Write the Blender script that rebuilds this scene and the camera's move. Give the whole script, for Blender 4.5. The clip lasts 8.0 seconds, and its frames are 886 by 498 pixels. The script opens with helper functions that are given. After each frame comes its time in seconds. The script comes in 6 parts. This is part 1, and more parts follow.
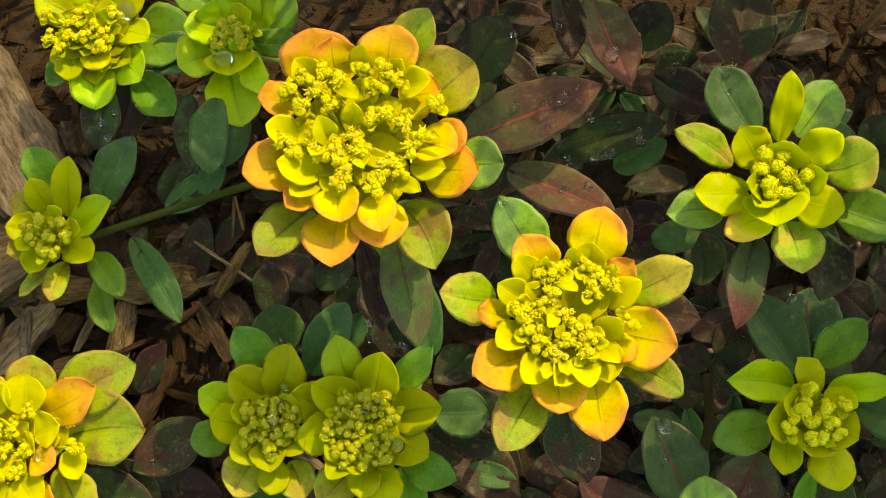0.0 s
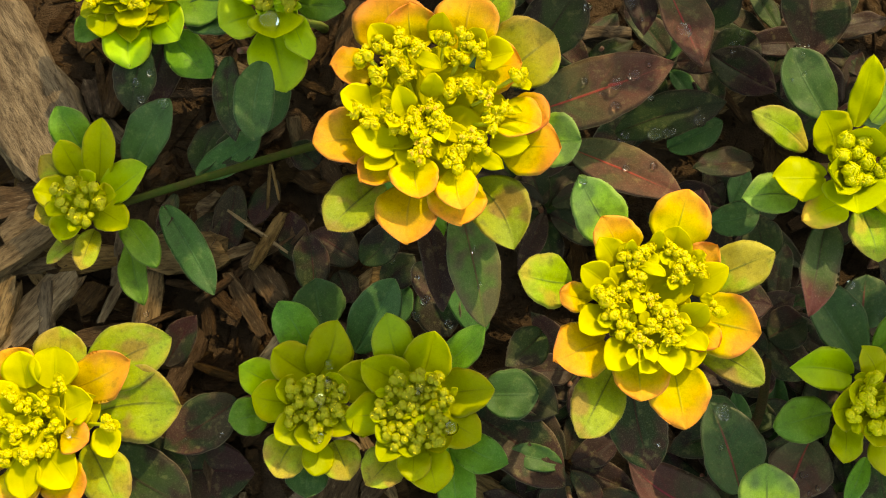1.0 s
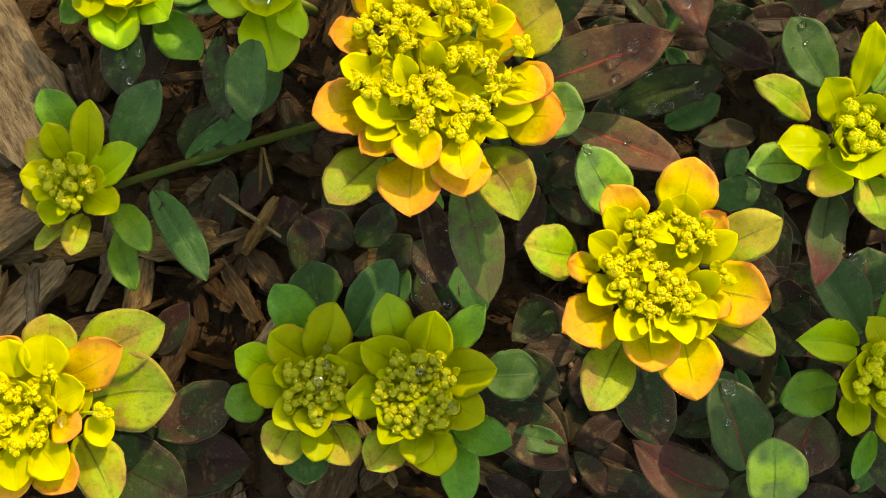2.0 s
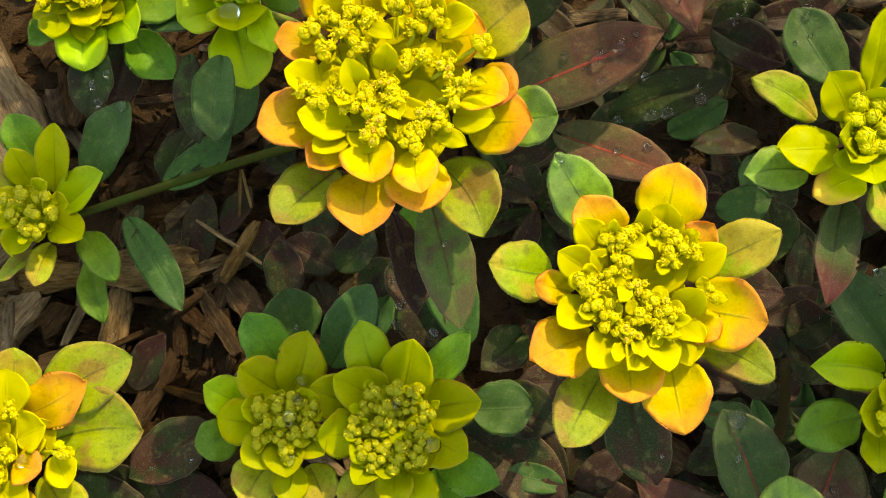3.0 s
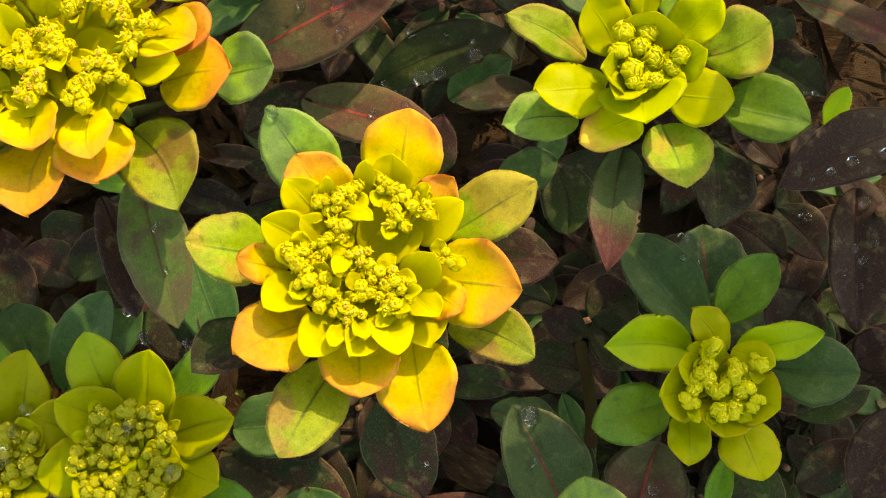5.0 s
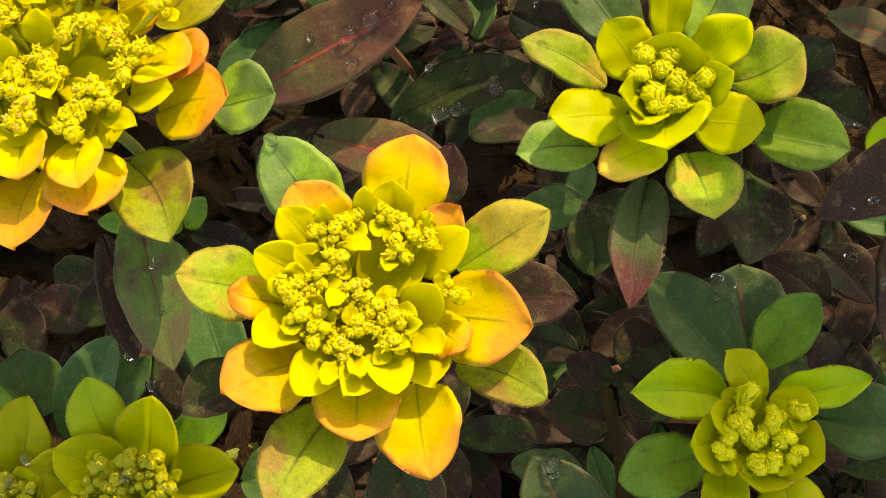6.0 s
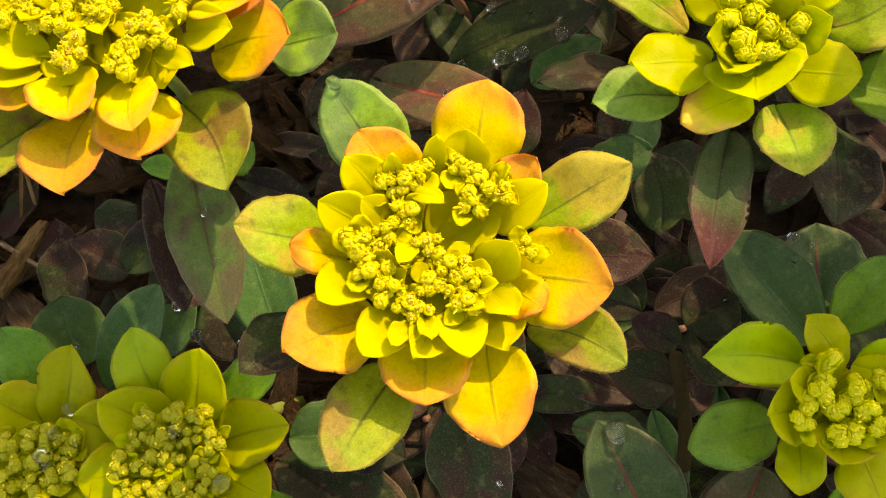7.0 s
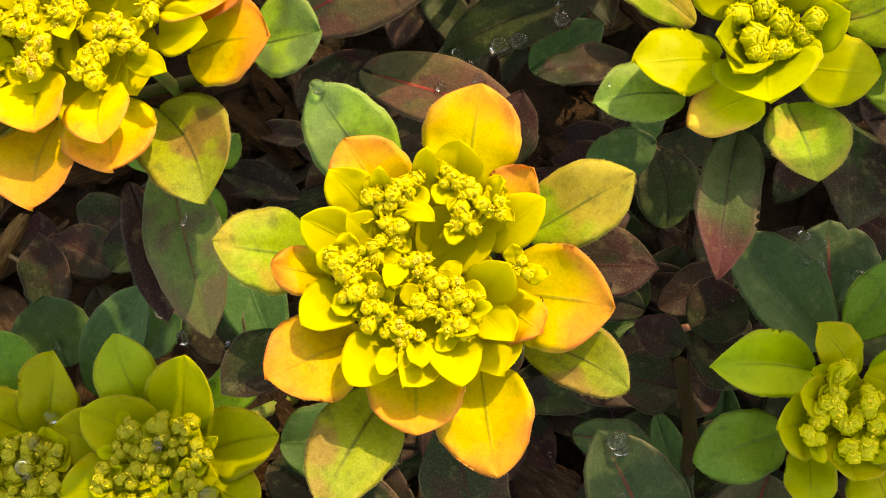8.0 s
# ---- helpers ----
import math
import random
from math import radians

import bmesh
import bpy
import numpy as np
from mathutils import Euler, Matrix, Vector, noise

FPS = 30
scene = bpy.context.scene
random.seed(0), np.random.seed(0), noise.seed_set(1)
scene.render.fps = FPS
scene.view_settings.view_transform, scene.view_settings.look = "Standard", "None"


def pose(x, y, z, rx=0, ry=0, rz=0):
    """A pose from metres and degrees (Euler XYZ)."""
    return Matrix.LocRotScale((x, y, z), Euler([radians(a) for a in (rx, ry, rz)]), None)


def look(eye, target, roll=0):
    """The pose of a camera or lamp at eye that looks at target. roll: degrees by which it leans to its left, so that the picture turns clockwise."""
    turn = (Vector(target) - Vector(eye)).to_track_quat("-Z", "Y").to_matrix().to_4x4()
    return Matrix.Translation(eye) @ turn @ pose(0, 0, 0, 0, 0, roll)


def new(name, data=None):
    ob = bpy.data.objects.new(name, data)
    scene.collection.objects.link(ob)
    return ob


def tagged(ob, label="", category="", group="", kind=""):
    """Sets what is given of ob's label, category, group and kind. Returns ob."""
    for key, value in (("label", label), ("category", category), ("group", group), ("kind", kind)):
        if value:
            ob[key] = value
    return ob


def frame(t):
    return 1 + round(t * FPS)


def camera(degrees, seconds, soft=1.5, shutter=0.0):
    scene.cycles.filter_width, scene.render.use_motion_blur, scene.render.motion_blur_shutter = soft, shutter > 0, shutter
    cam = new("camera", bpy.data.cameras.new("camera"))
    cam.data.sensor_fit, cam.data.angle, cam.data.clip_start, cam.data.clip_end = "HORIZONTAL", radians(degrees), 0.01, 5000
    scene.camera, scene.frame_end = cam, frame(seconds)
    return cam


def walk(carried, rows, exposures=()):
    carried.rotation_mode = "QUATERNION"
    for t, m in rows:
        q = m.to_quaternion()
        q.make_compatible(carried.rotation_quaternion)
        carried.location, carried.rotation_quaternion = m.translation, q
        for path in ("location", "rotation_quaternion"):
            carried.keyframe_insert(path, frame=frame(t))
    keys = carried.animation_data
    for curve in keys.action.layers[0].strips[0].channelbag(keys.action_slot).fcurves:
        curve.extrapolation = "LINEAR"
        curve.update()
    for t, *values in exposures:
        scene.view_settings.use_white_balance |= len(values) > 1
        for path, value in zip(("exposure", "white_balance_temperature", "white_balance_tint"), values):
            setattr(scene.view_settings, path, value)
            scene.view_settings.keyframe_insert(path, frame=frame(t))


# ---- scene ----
cam = camera(45.98, 8.0, 1.15)
PATH = [
    (0, pose(-0.01759, -0.03715, 0.38278, 11.280, 2.567, 3.890)),
    (0.3, pose(-0.07355, -0.07695, 0.35891, 17.584, -6.822, 4.248)),
    (0.5, pose(-0.10658, -0.06748, 0.35469, 16.211, -10.419, -0.868)),
    (0.7, pose(-0.05107, -0.04326, 0.36560, 11.213, -1.571, 4.291)),
    (1, pose(-0.05479, -0.03459, 0.37355, 9.419, -0.999, 4.692)),
    (1.5, pose(-0.02674, -0.04791, 0.36182, 11.148, 3.270, 5.527)),
    (1.7, pose(-0.06939, -0.04212, 0.37006, 9.181, -3.440, 3.455)),
    (2.8, pose(-0.02764, -0.05086, 0.34461, 13.697, 3.013, 4.203)),
    (3, pose(-0.03319, -0.04087, 0.34245, 11.839, 2.068, 3.285)),
    (3.5, pose(-0.00307, -0.03414, 0.32568, 10.537, 2.340, 1.625)),
    (4, pose(0.00879, -0.04355, 0.31172, 11.562, 2.016, -0.058)),
    (4.5, pose(0.01013, -0.03907, 0.31084, 11.173, -0.045, -1.024)),
    (4.7, pose(0.01114, -0.04793, 0.30481, 13.677, -0.680, -1.126)),
    (5.8, pose(0.01828, -0.03531, 0.28829, 14.880, 0.805, -0.802)),
    (6, pose(0.02155, -0.04871, 0.28334, 18.030, 2.480, -0.405)),
    (6.5, pose(0.01429, -0.04566, 0.28431, 15.524, 2.037, 0.447)),
    (7, pose(0.01179, -0.04400, 0.27338, 15.121, 3.141, 0.973)),
    (7.5, pose(0.02166, -0.04751, 0.26442, 16.090, 5.228, 2.288)),
    (8, pose(0.01313, -0.03109, 0.26617, 12.386, 3.414, 0.680)),
]
walk(cam, PATH, [(0, 2.17, 12600, -2), (3.5, 2.23, 12600, -1), (4.5, 2.23, 12600, 4), (6, 2.29, 13000, 12), (8, 2.31, 13000, 15)])

import functools

# world and sun
SUN_AZ, SUN_EL = 30.0, 45.0    # degrees clockwise from +y, degrees up
world = bpy.data.worlds.new("sky")
scene.world = world
world.use_nodes = True
wn = world.node_tree
sky = wn.nodes.new("ShaderNodeTexSky")
sky.sky_type, sky.sun_disc = "NISHITA", False
sky.sun_elevation, sky.sun_rotation = radians(SUN_EL), radians(SUN_AZ)
wn.nodes["Background"].inputs["Strength"].default_value = 0.15
wn.links.new(sky.outputs[0], wn.nodes["Background"].inputs["Color"])
sun = new("sun", bpy.data.lights.new("sun", "SUN"))
sun.data.energy, sun.data.angle, sun.data.color = 1.27, radians(0.55), (1.0, 0.95, 0.86)
sun_way = Vector((math.sin(radians(SUN_AZ)) * math.cos(radians(SUN_EL)), math.cos(radians(SUN_AZ)) * math.cos(radians(SUN_EL)), math.sin(radians(SUN_EL))))
sun.matrix_world = look(sun_way * 3, (0, 0, 0))

# ---- materials ----


class Nodes:
    """A material's node tree, with short calls."""

    def __init__(self, name):
        self.mat = bpy.data.materials.new(name)
        self.mat.use_nodes = True
        self.tree = self.mat.node_tree
        self.tree.nodes.clear()
        self.out = self.add("ShaderNodeOutputMaterial")

    def add(self, kind, **settings):
        n = self.tree.nodes.new(kind)
        for key, value in settings.items():
            setattr(n, key, value)
        return n

    def put(self, socket, value):
        if isinstance(value, bpy.types.NodeSocket):
            self.tree.links.new(value, socket)
        elif isinstance(value, tuple) and len(value) == 3 and socket.type == "RGBA":
            socket.default_value = (*value, 1)
        else:
            socket.default_value = value

    def math(self, op, a, b=0.0, c=0.0):
        n = self.add("ShaderNodeMath", operation=op)
        for s, v in zip(n.inputs, (a, b, c)):
            self.put(s, v)
        return n.outputs[0]

    def step(self, x, lo, hi, a=0.0, b=1.0):
        n = self.add("ShaderNodeMapRange", interpolation_type="SMOOTHSTEP")
        for s, v in zip(n.inputs, (x, lo, hi, a, b)):
            self.put(s, v)
        return n.outputs[0]

    def mix(self, f, a, b, blend="MIX"):
        n = self.add("ShaderNodeMix", data_type="RGBA", blend_type=blend)
        self.put(n.inputs[0], f)
        self.put(n.inputs[6], a)
        self.put(n.inputs[7], b)
        return n.outputs[2]

    def noise(self, vec, scale, detail=3.0, rough=0.55):
        n = self.add("ShaderNodeTexNoise")
        self.put(n.inputs["Vector"], vec)
        self.put(n.inputs["Scale"], scale)
        self.put(n.inputs["Detail"], detail)
        self.put(n.inputs["Roughness"], rough)
        return n.outputs["Fac"]

    def bump(self, height, strength, dist):
        n = self.add("ShaderNodeBump")
        self.put(n.inputs["Height"], height)
        self.put(n.inputs["Strength"], strength)
        self.put(n.inputs["Distance"], dist)
        return n.outputs[0]

    def shift(self, vec, by):
        n = self.add("ShaderNodeVectorMath", operation="ADD")
        self.put(n.inputs[0], vec)
        self.put(n.inputs[1], by)
        return n.outputs[0]


def leaf_material(name, base, tip, rim, rib, reach=(0.45, 0.95), through_light=0.35, gloss=0.5, blotch=None, spread=0.12, dust=0.0, shine=0.22, grain=1.0):
    """A leaf: colour from its base to its tip, a rim, a midrib and side veins, blotches, and light that shines through."""
    k = Nodes(name)
    uv = k.add("ShaderNodeUVMap").outputs[0]
    sep = k.add("ShaderNodeSeparateXYZ")
    k.put(sep.inputs[0], uv)
    u, v = sep.outputs[0], sep.outputs[1]
    info = k.add("ShaderNodeObjectInfo")
    coord = k.shift(k.add("ShaderNodeTexCoord").outputs["Object"], info.outputs["Location"])
    away = k.math("ABSOLUTE", k.math("MULTIPLY_ADD", v, 2.0, -1.0))
    big, fine = k.noise(coord, 130.0, 3.0), k.noise(coord, 900.0, 4.0, 0.65)
    along = k.math("ADD", u, k.math("MULTIPLY_ADD", big, 0.5, -0.25))
    colour = k.mix(k.step(along, *reach), base, tip)
    edge = k.math("ADD", k.math("POWER", away, 1.7), k.math("MULTIPLY_ADD", big, 1.3, -0.65))
    colour = k.mix(k.math("MULTIPLY", k.step(edge, 0.2, 1.5), k.step(u, 0.15, 0.75)), colour, rim)
    if blotch:
        colour = k.mix(k.step(k.noise(coord, 85.0, 2.0), 0.5, 0.62), colour, blotch)
    veins = k.math("SINE", k.math("ADD", k.math("MULTIPLY_ADD", u, 62.0, k.math("MULTIPLY", away, -16.0)), k.math("MULTIPLY", big, 9.0)))
    veins = k.math("MULTIPLY", k.step(veins, 0.55, 1.0), k.step(away, 1.0, 0.1))
    line = k.math("MULTIPLY", k.step(away, 0.05, 0.012), k.step(u, 0.95, 0.5))
    colour = k.mix(k.math("MULTIPLY", veins, 0.045), colour, rib)
    colour = k.mix(k.math("MULTIPLY", line, 0.6), colour, rib)
    colour = k.mix(k.math("MULTIPLY", k.step(fine, 0.35, 0.75), 0.3 * grain), colour, k.mix(0.5, colour, (0.0, 0.0, 0.0)))
    mottle = k.noise(coord, 330.0, 4.0, 0.6)
    colour = k.mix(k.step(mottle, 0.52, 0.72), colour, k.mix(0.32 * grain, colour, (0.02, 0.02, 0.01)))
    colour = k.mix(k.math("MULTIPLY", k.step(mottle, 0.46, 0.3), 0.18 * grain), colour, k.mix(0.25, colour, (0.8, 0.75, 0.3)))
    speck = k.noise(coord, 3200.0, 3.0, 0.7)
    colour = k.mix(k.math("MULTIPLY", k.step(speck, 0.42, 0.72), 0.38 * grain), colour, k.mix(0.5, colour, (0.0, 0.0, 0.0)))
    colour = k.mix(k.math("MULTIPLY", k.step(speck, 0.46, 0.26), 0.22 * grain), colour, k.mix(0.3, colour, (0.85, 0.8, 0.5)))
    fringe = k.math("MULTIPLY", k.step(away, 0.955, 0.995), k.step(u, 0.12, 0.4))
    colour = k.mix(k.math("MULTIPLY", fringe, 0.22), colour, k.mix(0.45, colour, (0.75, 0.6, 0.42)))
    if dust:
        colour = k.mix(k.math("MULTIPLY", k.step(k.noise(coord, 2600.0, 2.0), 0.55, 0.8), dust), colour, (0.34, 0.27, 0.22))
    hsv = k.add("ShaderNodeHueSaturation")
    k.put(hsv.inputs["Hue"], k.math("MULTIPLY_ADD", info.outputs["Random"], spread * 0.2, 0.5 - spread * 0.1))
    k.put(hsv.inputs["Value"], k.math("MULTIPLY_ADD", info.outputs["Random"], spread * 3, 1.0 - spread * 1.5))
    k.put(hsv.inputs["Color"], colour)
    relief = k.math("ADD", k.math("MULTIPLY_ADD", speck, 0.35, k.math("MULTIPLY", fine, 0.5)), k.math("MULTIPLY_ADD", veins, -0.12, k.math("MULTIPLY", line, -1.0)))
    normal = k.bump(relief, 0.4, 0.00035)
    p = k.add("ShaderNodeBsdfPrincipled")
    k.put(p.inputs["Base Color"], hsv.outputs[0])
    k.put(p.inputs["Roughness"], k.math("MULTIPLY_ADD", fine, 0.3, gloss - 0.1))
    k.put(p.inputs["Specular IOR Level"], shine)
    k.put(p.inputs["Normal"], normal)
    tr = k.add("ShaderNodeBsdfTranslucent")
    k.put(tr.inputs["Color"], k.mix(0.25, hsv.outputs[0], (0.9, 0.8, 0.05), "MULTIPLY"))
    both = k.add("ShaderNodeMixShader")
    k.put(both.inputs[0], through_light)
    k.put(both.inputs[1], p.outputs[0])
    k.put(both.inputs[2], tr.outputs[0])
    k.put(k.out.inputs[0], both.outputs[0])
    return k.mat


LEAF = {
    "yellow": leaf_material("yellow_bract", (0.570, 0.535, 0.008), (0.655, 0.595, 0.012), (0.655, 0.570, 0.012), (0.58, 0.58, 0.012), through_light=0.52, spread=0.03, shine=0.15, grain=0.22),
    "gold": leaf_material("orange_tipped_bract", (0.690, 0.575, 0.008), (0.780, 0.345, 0.036), (0.800, 0.255, 0.060), (0.30, 0.30, 0.03), (0.40, 0.98), 0.42, spread=0.06, shine=0.16, grain=0.7),
    "rust": leaf_material("deep_orange_bract", (0.63, 0.43, 0.012), (0.70, 0.295, 0.036), (0.76, 0.235, 0.062), (0.40, 0.26, 0.03), (0.35, 1.0), 0.42, spread=0.07, shine=0.16, grain=0.8),
    "sage": leaf_material("yellow_green_leaf", (0.255, 0.385, 0.015), (0.28, 0.33, 0.03), (0.42, 0.27, 0.06), (0.08, 0.16, 0.03), (0.5, 1.0), 0.35, 0.55, (0.42, 0.35, 0.04), 0.06, grain=1.2),
    "amber": leaf_material("amber_leaf", (0.38, 0.38, 0.015), (0.39, 0.30, 0.035), (0.37, 0.22, 0.05), (0.12, 0.13, 0.03), (0.4, 0.9), 0.35, 0.55, (0.36, 0.42, 0.03), 0.06, grain=1.2),
    "bronze": leaf_material("bronzed_green_leaf", (0.27, 0.33, 0.012), (0.20, 0.27, 0.02), (0.34, 0.24, 0.03), (0.06, 0.07, 0.02), (0.4, 0.95), 0.33, 0.55, (0.26, 0.18, 0.03), 0.06, grain=1.3),
    "green": leaf_material("grass_green_leaf", (0.20, 0.36, 0.03), (0.15, 0.30, 0.05), (0.22, 0.30, 0.08), (0.04, 0.07, 0.03), (0.4, 0.9), 0.33, 0.5, (0.11, 0.20, 0.05), 0.08),
    "leafgreen": leaf_material("mid_green_leaf", (0.11, 0.24, 0.014), (0.075, 0.19, 0.02), (0.11, 0.23, 0.03), (0.10, 0.22, 0.05), (0.4, 0.9), 0.3, 0.48, None, 0.1, shine=0.16),
    "teal": leaf_material("blue_green_leaf", (0.040, 0.105, 0.024), (0.034, 0.086, 0.024), (0.045, 0.10, 0.032), (0.06, 0.14, 0.05), (0.4, 0.9), 0.25, 0.45, None, 0.1, dust=0.06, shine=0.15),
    "tealrib": leaf_material("red_veined_green_leaf", (0.034, 0.082, 0.025), (0.034, 0.072, 0.025), (0.053, 0.066, 0.029), (0.279, 0.025, 0.041), (0.4, 0.9), 0.25, 0.45, None, 0.08, dust=0.03, shine=0.15),
    "lime": leaf_material("lime_leaf", (0.36, 0.50, 0.012), (0.30, 0.46, 0.02), (0.40, 0.46, 0.03), (0.22, 0.36, 0.03), (0.4, 0.9), 0.36, 0.45, None, 0.1, shine=0.17, grain=0.45),
    "lemon": leaf_material("lemon_bract", (0.45, 0.50, 0.010), (0.50, 0.54, 0.012), (0.56, 0.52, 0.018), (0.40, 0.48, 0.02), (0.4, 0.9), 0.48, 0.45, None, 0.05, shine=0.17, grain=0.45),
    "blush": leaf_material("pink_rimmed_bract", (0.60, 0.62, 0.010), (0.72, 0.46, 0.06), (0.78, 0.34, 0.10), (0.46, 0.5, 0.03), (0.5, 0.9), 0.38, 0.45, None, 0.04, shine=0.17, grain=0.45),
    "moss": leaf_material("yellow_lime_bract", (0.395, 0.43, 0.006), (0.39, 0.42, 0.007), (0.46, 0.38, 0.014), (0.24, 0.26, 0.012), (0.4, 0.9), 0.46, 0.45, None, 0.08, shine=0.17, grain=0.45),
    # dusk, plum, plumdark: dark leaves, with deep understory shade also put into their colour
    "dusk": leaf_material("shaded_dark_green_leaf", (0.025, 0.044, 0.012), (0.026, 0.032, 0.015), (0.040, 0.024, 0.019), (0.033, 0.016, 0.013), (0.4, 0.9), 0.22, 0.42, (0.022, 0.016, 0.011), 0.12, dust=0.03, shine=0.07),
    "plum": leaf_material("shaded_dark_plum_leaf", (0.030, 0.022, 0.013), (0.033, 0.013, 0.011), (0.042, 0.018, 0.015), (0.048, 0.009, 0.010), (0.3, 0.8), 0.2, 0.42, (0.018, 0.026, 0.010), 0.15, dust=0.05, shine=0.07),
    "dull": leaf_material("dull_green_leaf", (0.075, 0.135, 0.026), (0.085, 0.095, 0.030), (0.11, 0.06, 0.04), (0.16, 0.03, 0.03), (0.5, 1.0), 0.3, 0.5, (0.09, 0.08, 0.035), 0.06, dust=0.05),
    "plumrib": leaf_material("red_veined_plum_leaf", (0.064, 0.064, 0.028), (0.092, 0.032, 0.025), (0.110, 0.058, 0.040), (0.40, 0.022, 0.04), (0.2, 0.8), 0.25, 0.42, (0.079, 0.037, 0.028), 0.12, dust=0.05, shine=0.07),
    "plumdark": leaf_material("shaded_blackish_plum_leaf", (0.027, 0.014, 0.010), (0.025, 0.012, 0.010), (0.043, 0.020, 0.017), (0.037, 0.010, 0.010), (0.3, 0.8), 0.15, 0.38, None, 0.1, dust=0.03, shine=0.07),
    "mulberry": leaf_material("green_and_mulberry_leaf", (0.05, 0.09, 0.02), (0.10, 0.028, 0.024), (0.12, 0.045, 0.04), (0.05, 0.02, 0.02), (0.5, 0.85), 0.25, 0.5, None, 0.06, dust=0.2),
}


def plain_material(name, a, b, scale, rough=0.6, relief=0.4, through_light=0.0, dist=0.0005, spread=0.0, stretch=(1, 1, 1), grime=0.45, fibre=0.0):
    """A grained surface between two colours."""
    k = Nodes(name)
    info = k.add("ShaderNodeObjectInfo")
    mapping = k.add("ShaderNodeMapping")
    k.put(mapping.inputs["Vector"], k.shift(k.add("ShaderNodeTexCoord").outputs["Object"], info.outputs["Location"]))
    mapping.inputs["Scale"].default_value = stretch
    coord = mapping.outputs[0]
    big, fine = k.noise(coord, scale, 4.0), k.noise(coord, scale * 6, 4.0, 0.65)
    colour = k.mix(k.step(big, 0.3, 0.7), a, b)
    colour = k.mix(k.math("MULTIPLY", k.step(fine, 0.4, 0.75), grime), colour, k.mix(0.6, colour, (0.0, 0.0, 0.0)))
    if fibre:
        lines = k.noise(coord, scale * 1.6, 5.0, 0.75)
        colour = k.mix(k.math("MULTIPLY", k.step(lines, 0.5, 0.6), fibre), colour, k.mix(0.75, colour, (0.01, 0.005, 0.002)))
        colour = k.mix(k.math("MULTIPLY", k.step(lines, 0.44, 0.34), fibre * 0.5), colour, k.mix(0.35, colour, (0.45, 0.33, 0.2)))
    if spread:
        hsv = k.add("ShaderNodeHueSaturation")
        k.put(hsv.inputs["Value"], k.math("MULTIPLY_ADD", info.outputs["Random"], spread * 2.6, 1 - spread * 1.3))
        k.put(hsv.inputs["Saturation"], k.math("MULTIPLY_ADD", info.outputs["Random"], -0.3, 1.25))
        k.put(hsv.inputs["Color"], colour)
        colour = hsv.outputs[0]
    p = k.add("ShaderNodeBsdfPrincipled")
    k.put(p.inputs["Base Color"], colour)
    k.put(p.inputs["Roughness"], rough)
    k.put(p.inputs["Specular IOR Level"], 0.3 if rough < 0.6 else 0.07)
    k.put(p.inputs["Normal"], k.bump(k.math("ADD", fine, k.math("MULTIPLY", big, 0.6)), relief, dist))
    shader = p.outputs[0]
    if through_light:
        tr = k.add("ShaderNodeBsdfTranslucent")
        k.put(tr.inputs["Color"], colour)
        both = k.add("ShaderNodeMixShader")
        k.put(both.inputs[0], through_light)
        k.put(both.inputs[1], shader)
        k.put(both.inputs[2], tr.outputs[0])
        shader = both.outputs[0]
    k.put(k.out.inputs[0], shader)
    return k.mat


OLIVE_STEM = plain_material("olive_stem", (0.020, 0.038, 0.004), (0.034, 0.030, 0.006), 120.0, 0.65)
GREEN_STEM = plain_material("green_stem", (0.12, 0.20, 0.03), (0.17, 0.16, 0.04), 250.0, 0.5)
RAY = plain_material("yellow_green_stalk", (0.46, 0.50, 0.02), (0.52, 0.50, 0.03), 400.0, 0.5, 0.2, 0.2)
BROWN_STEM = plain_material("olive_brown_stem", (0.020, 0.018, 0.005), (0.032, 0.017, 0.007), 250.0, 0.8, 0.8)
RED_STEM = plain_material("reddish_stem", (0.13, 0.09, 0.035), (0.16, 0.05, 0.035), 250.0, 0.5)
CUP_YELLOW = plain_material("yellow_flower_cup", (0.58, 0.55, 0.012), (0.64, 0.57, 0.016), 700.0, 0.5, 0.25, 0.42, 0.0002, grime=0.1)
CUP_LIME = plain_material("lime_flower_cup", (0.32, 0.33, 0.008), (0.38, 0.36, 0.012), 700.0, 0.5, 0.25, 0.36, 0.0002, grime=0.1)
GLAND = plain_material("yellow_gland", (0.63, 0.57, 0.016), (0.65, 0.51, 0.022), 900.0, 0.55, 0.2, 0.42, 0.0002, grime=0.1)
GLAND_LIME = plain_material("green_gland", (0.33, 0.34, 0.010), (0.38, 0.34, 0.014), 900.0, 0.5, 0.2, 0.36, 0.0002, grime=0.1)
CUP_LEMON = plain_material("lemon_flower_cup", (0.50, 0.56, 0.01), (0.58, 0.60, 0.015), 700.0, 0.5, 0.25, 0.55, 0.0002, grime=0.1)
GLAND_LEMON = plain_material("lemon_gland", (0.54, 0.54, 0.015), (0.60, 0.56, 0.02), 900.0, 0.45, 0.2, 0.38, 0.0002, grime=0.1)
RIPE_ANTHER = plain_material("orange_ripe_anther", (0.82, 0.46, 0.06), (0.82, 0.58, 0.09), 900.0, 0.6, 0.3, 0.15, 0.0002)
ANTHER = plain_material("yellow_anther", (0.84, 0.62, 0.05), (0.84, 0.68, 0.06), 900.0, 0.6, 0.3, 0.15, 0.0002)
SOIL = plain_material("dark_soil", (0.046, 0.027, 0.015), (0.072, 0.042, 0.023), 260.0, 0.9, 1.0, 0, 0.002)
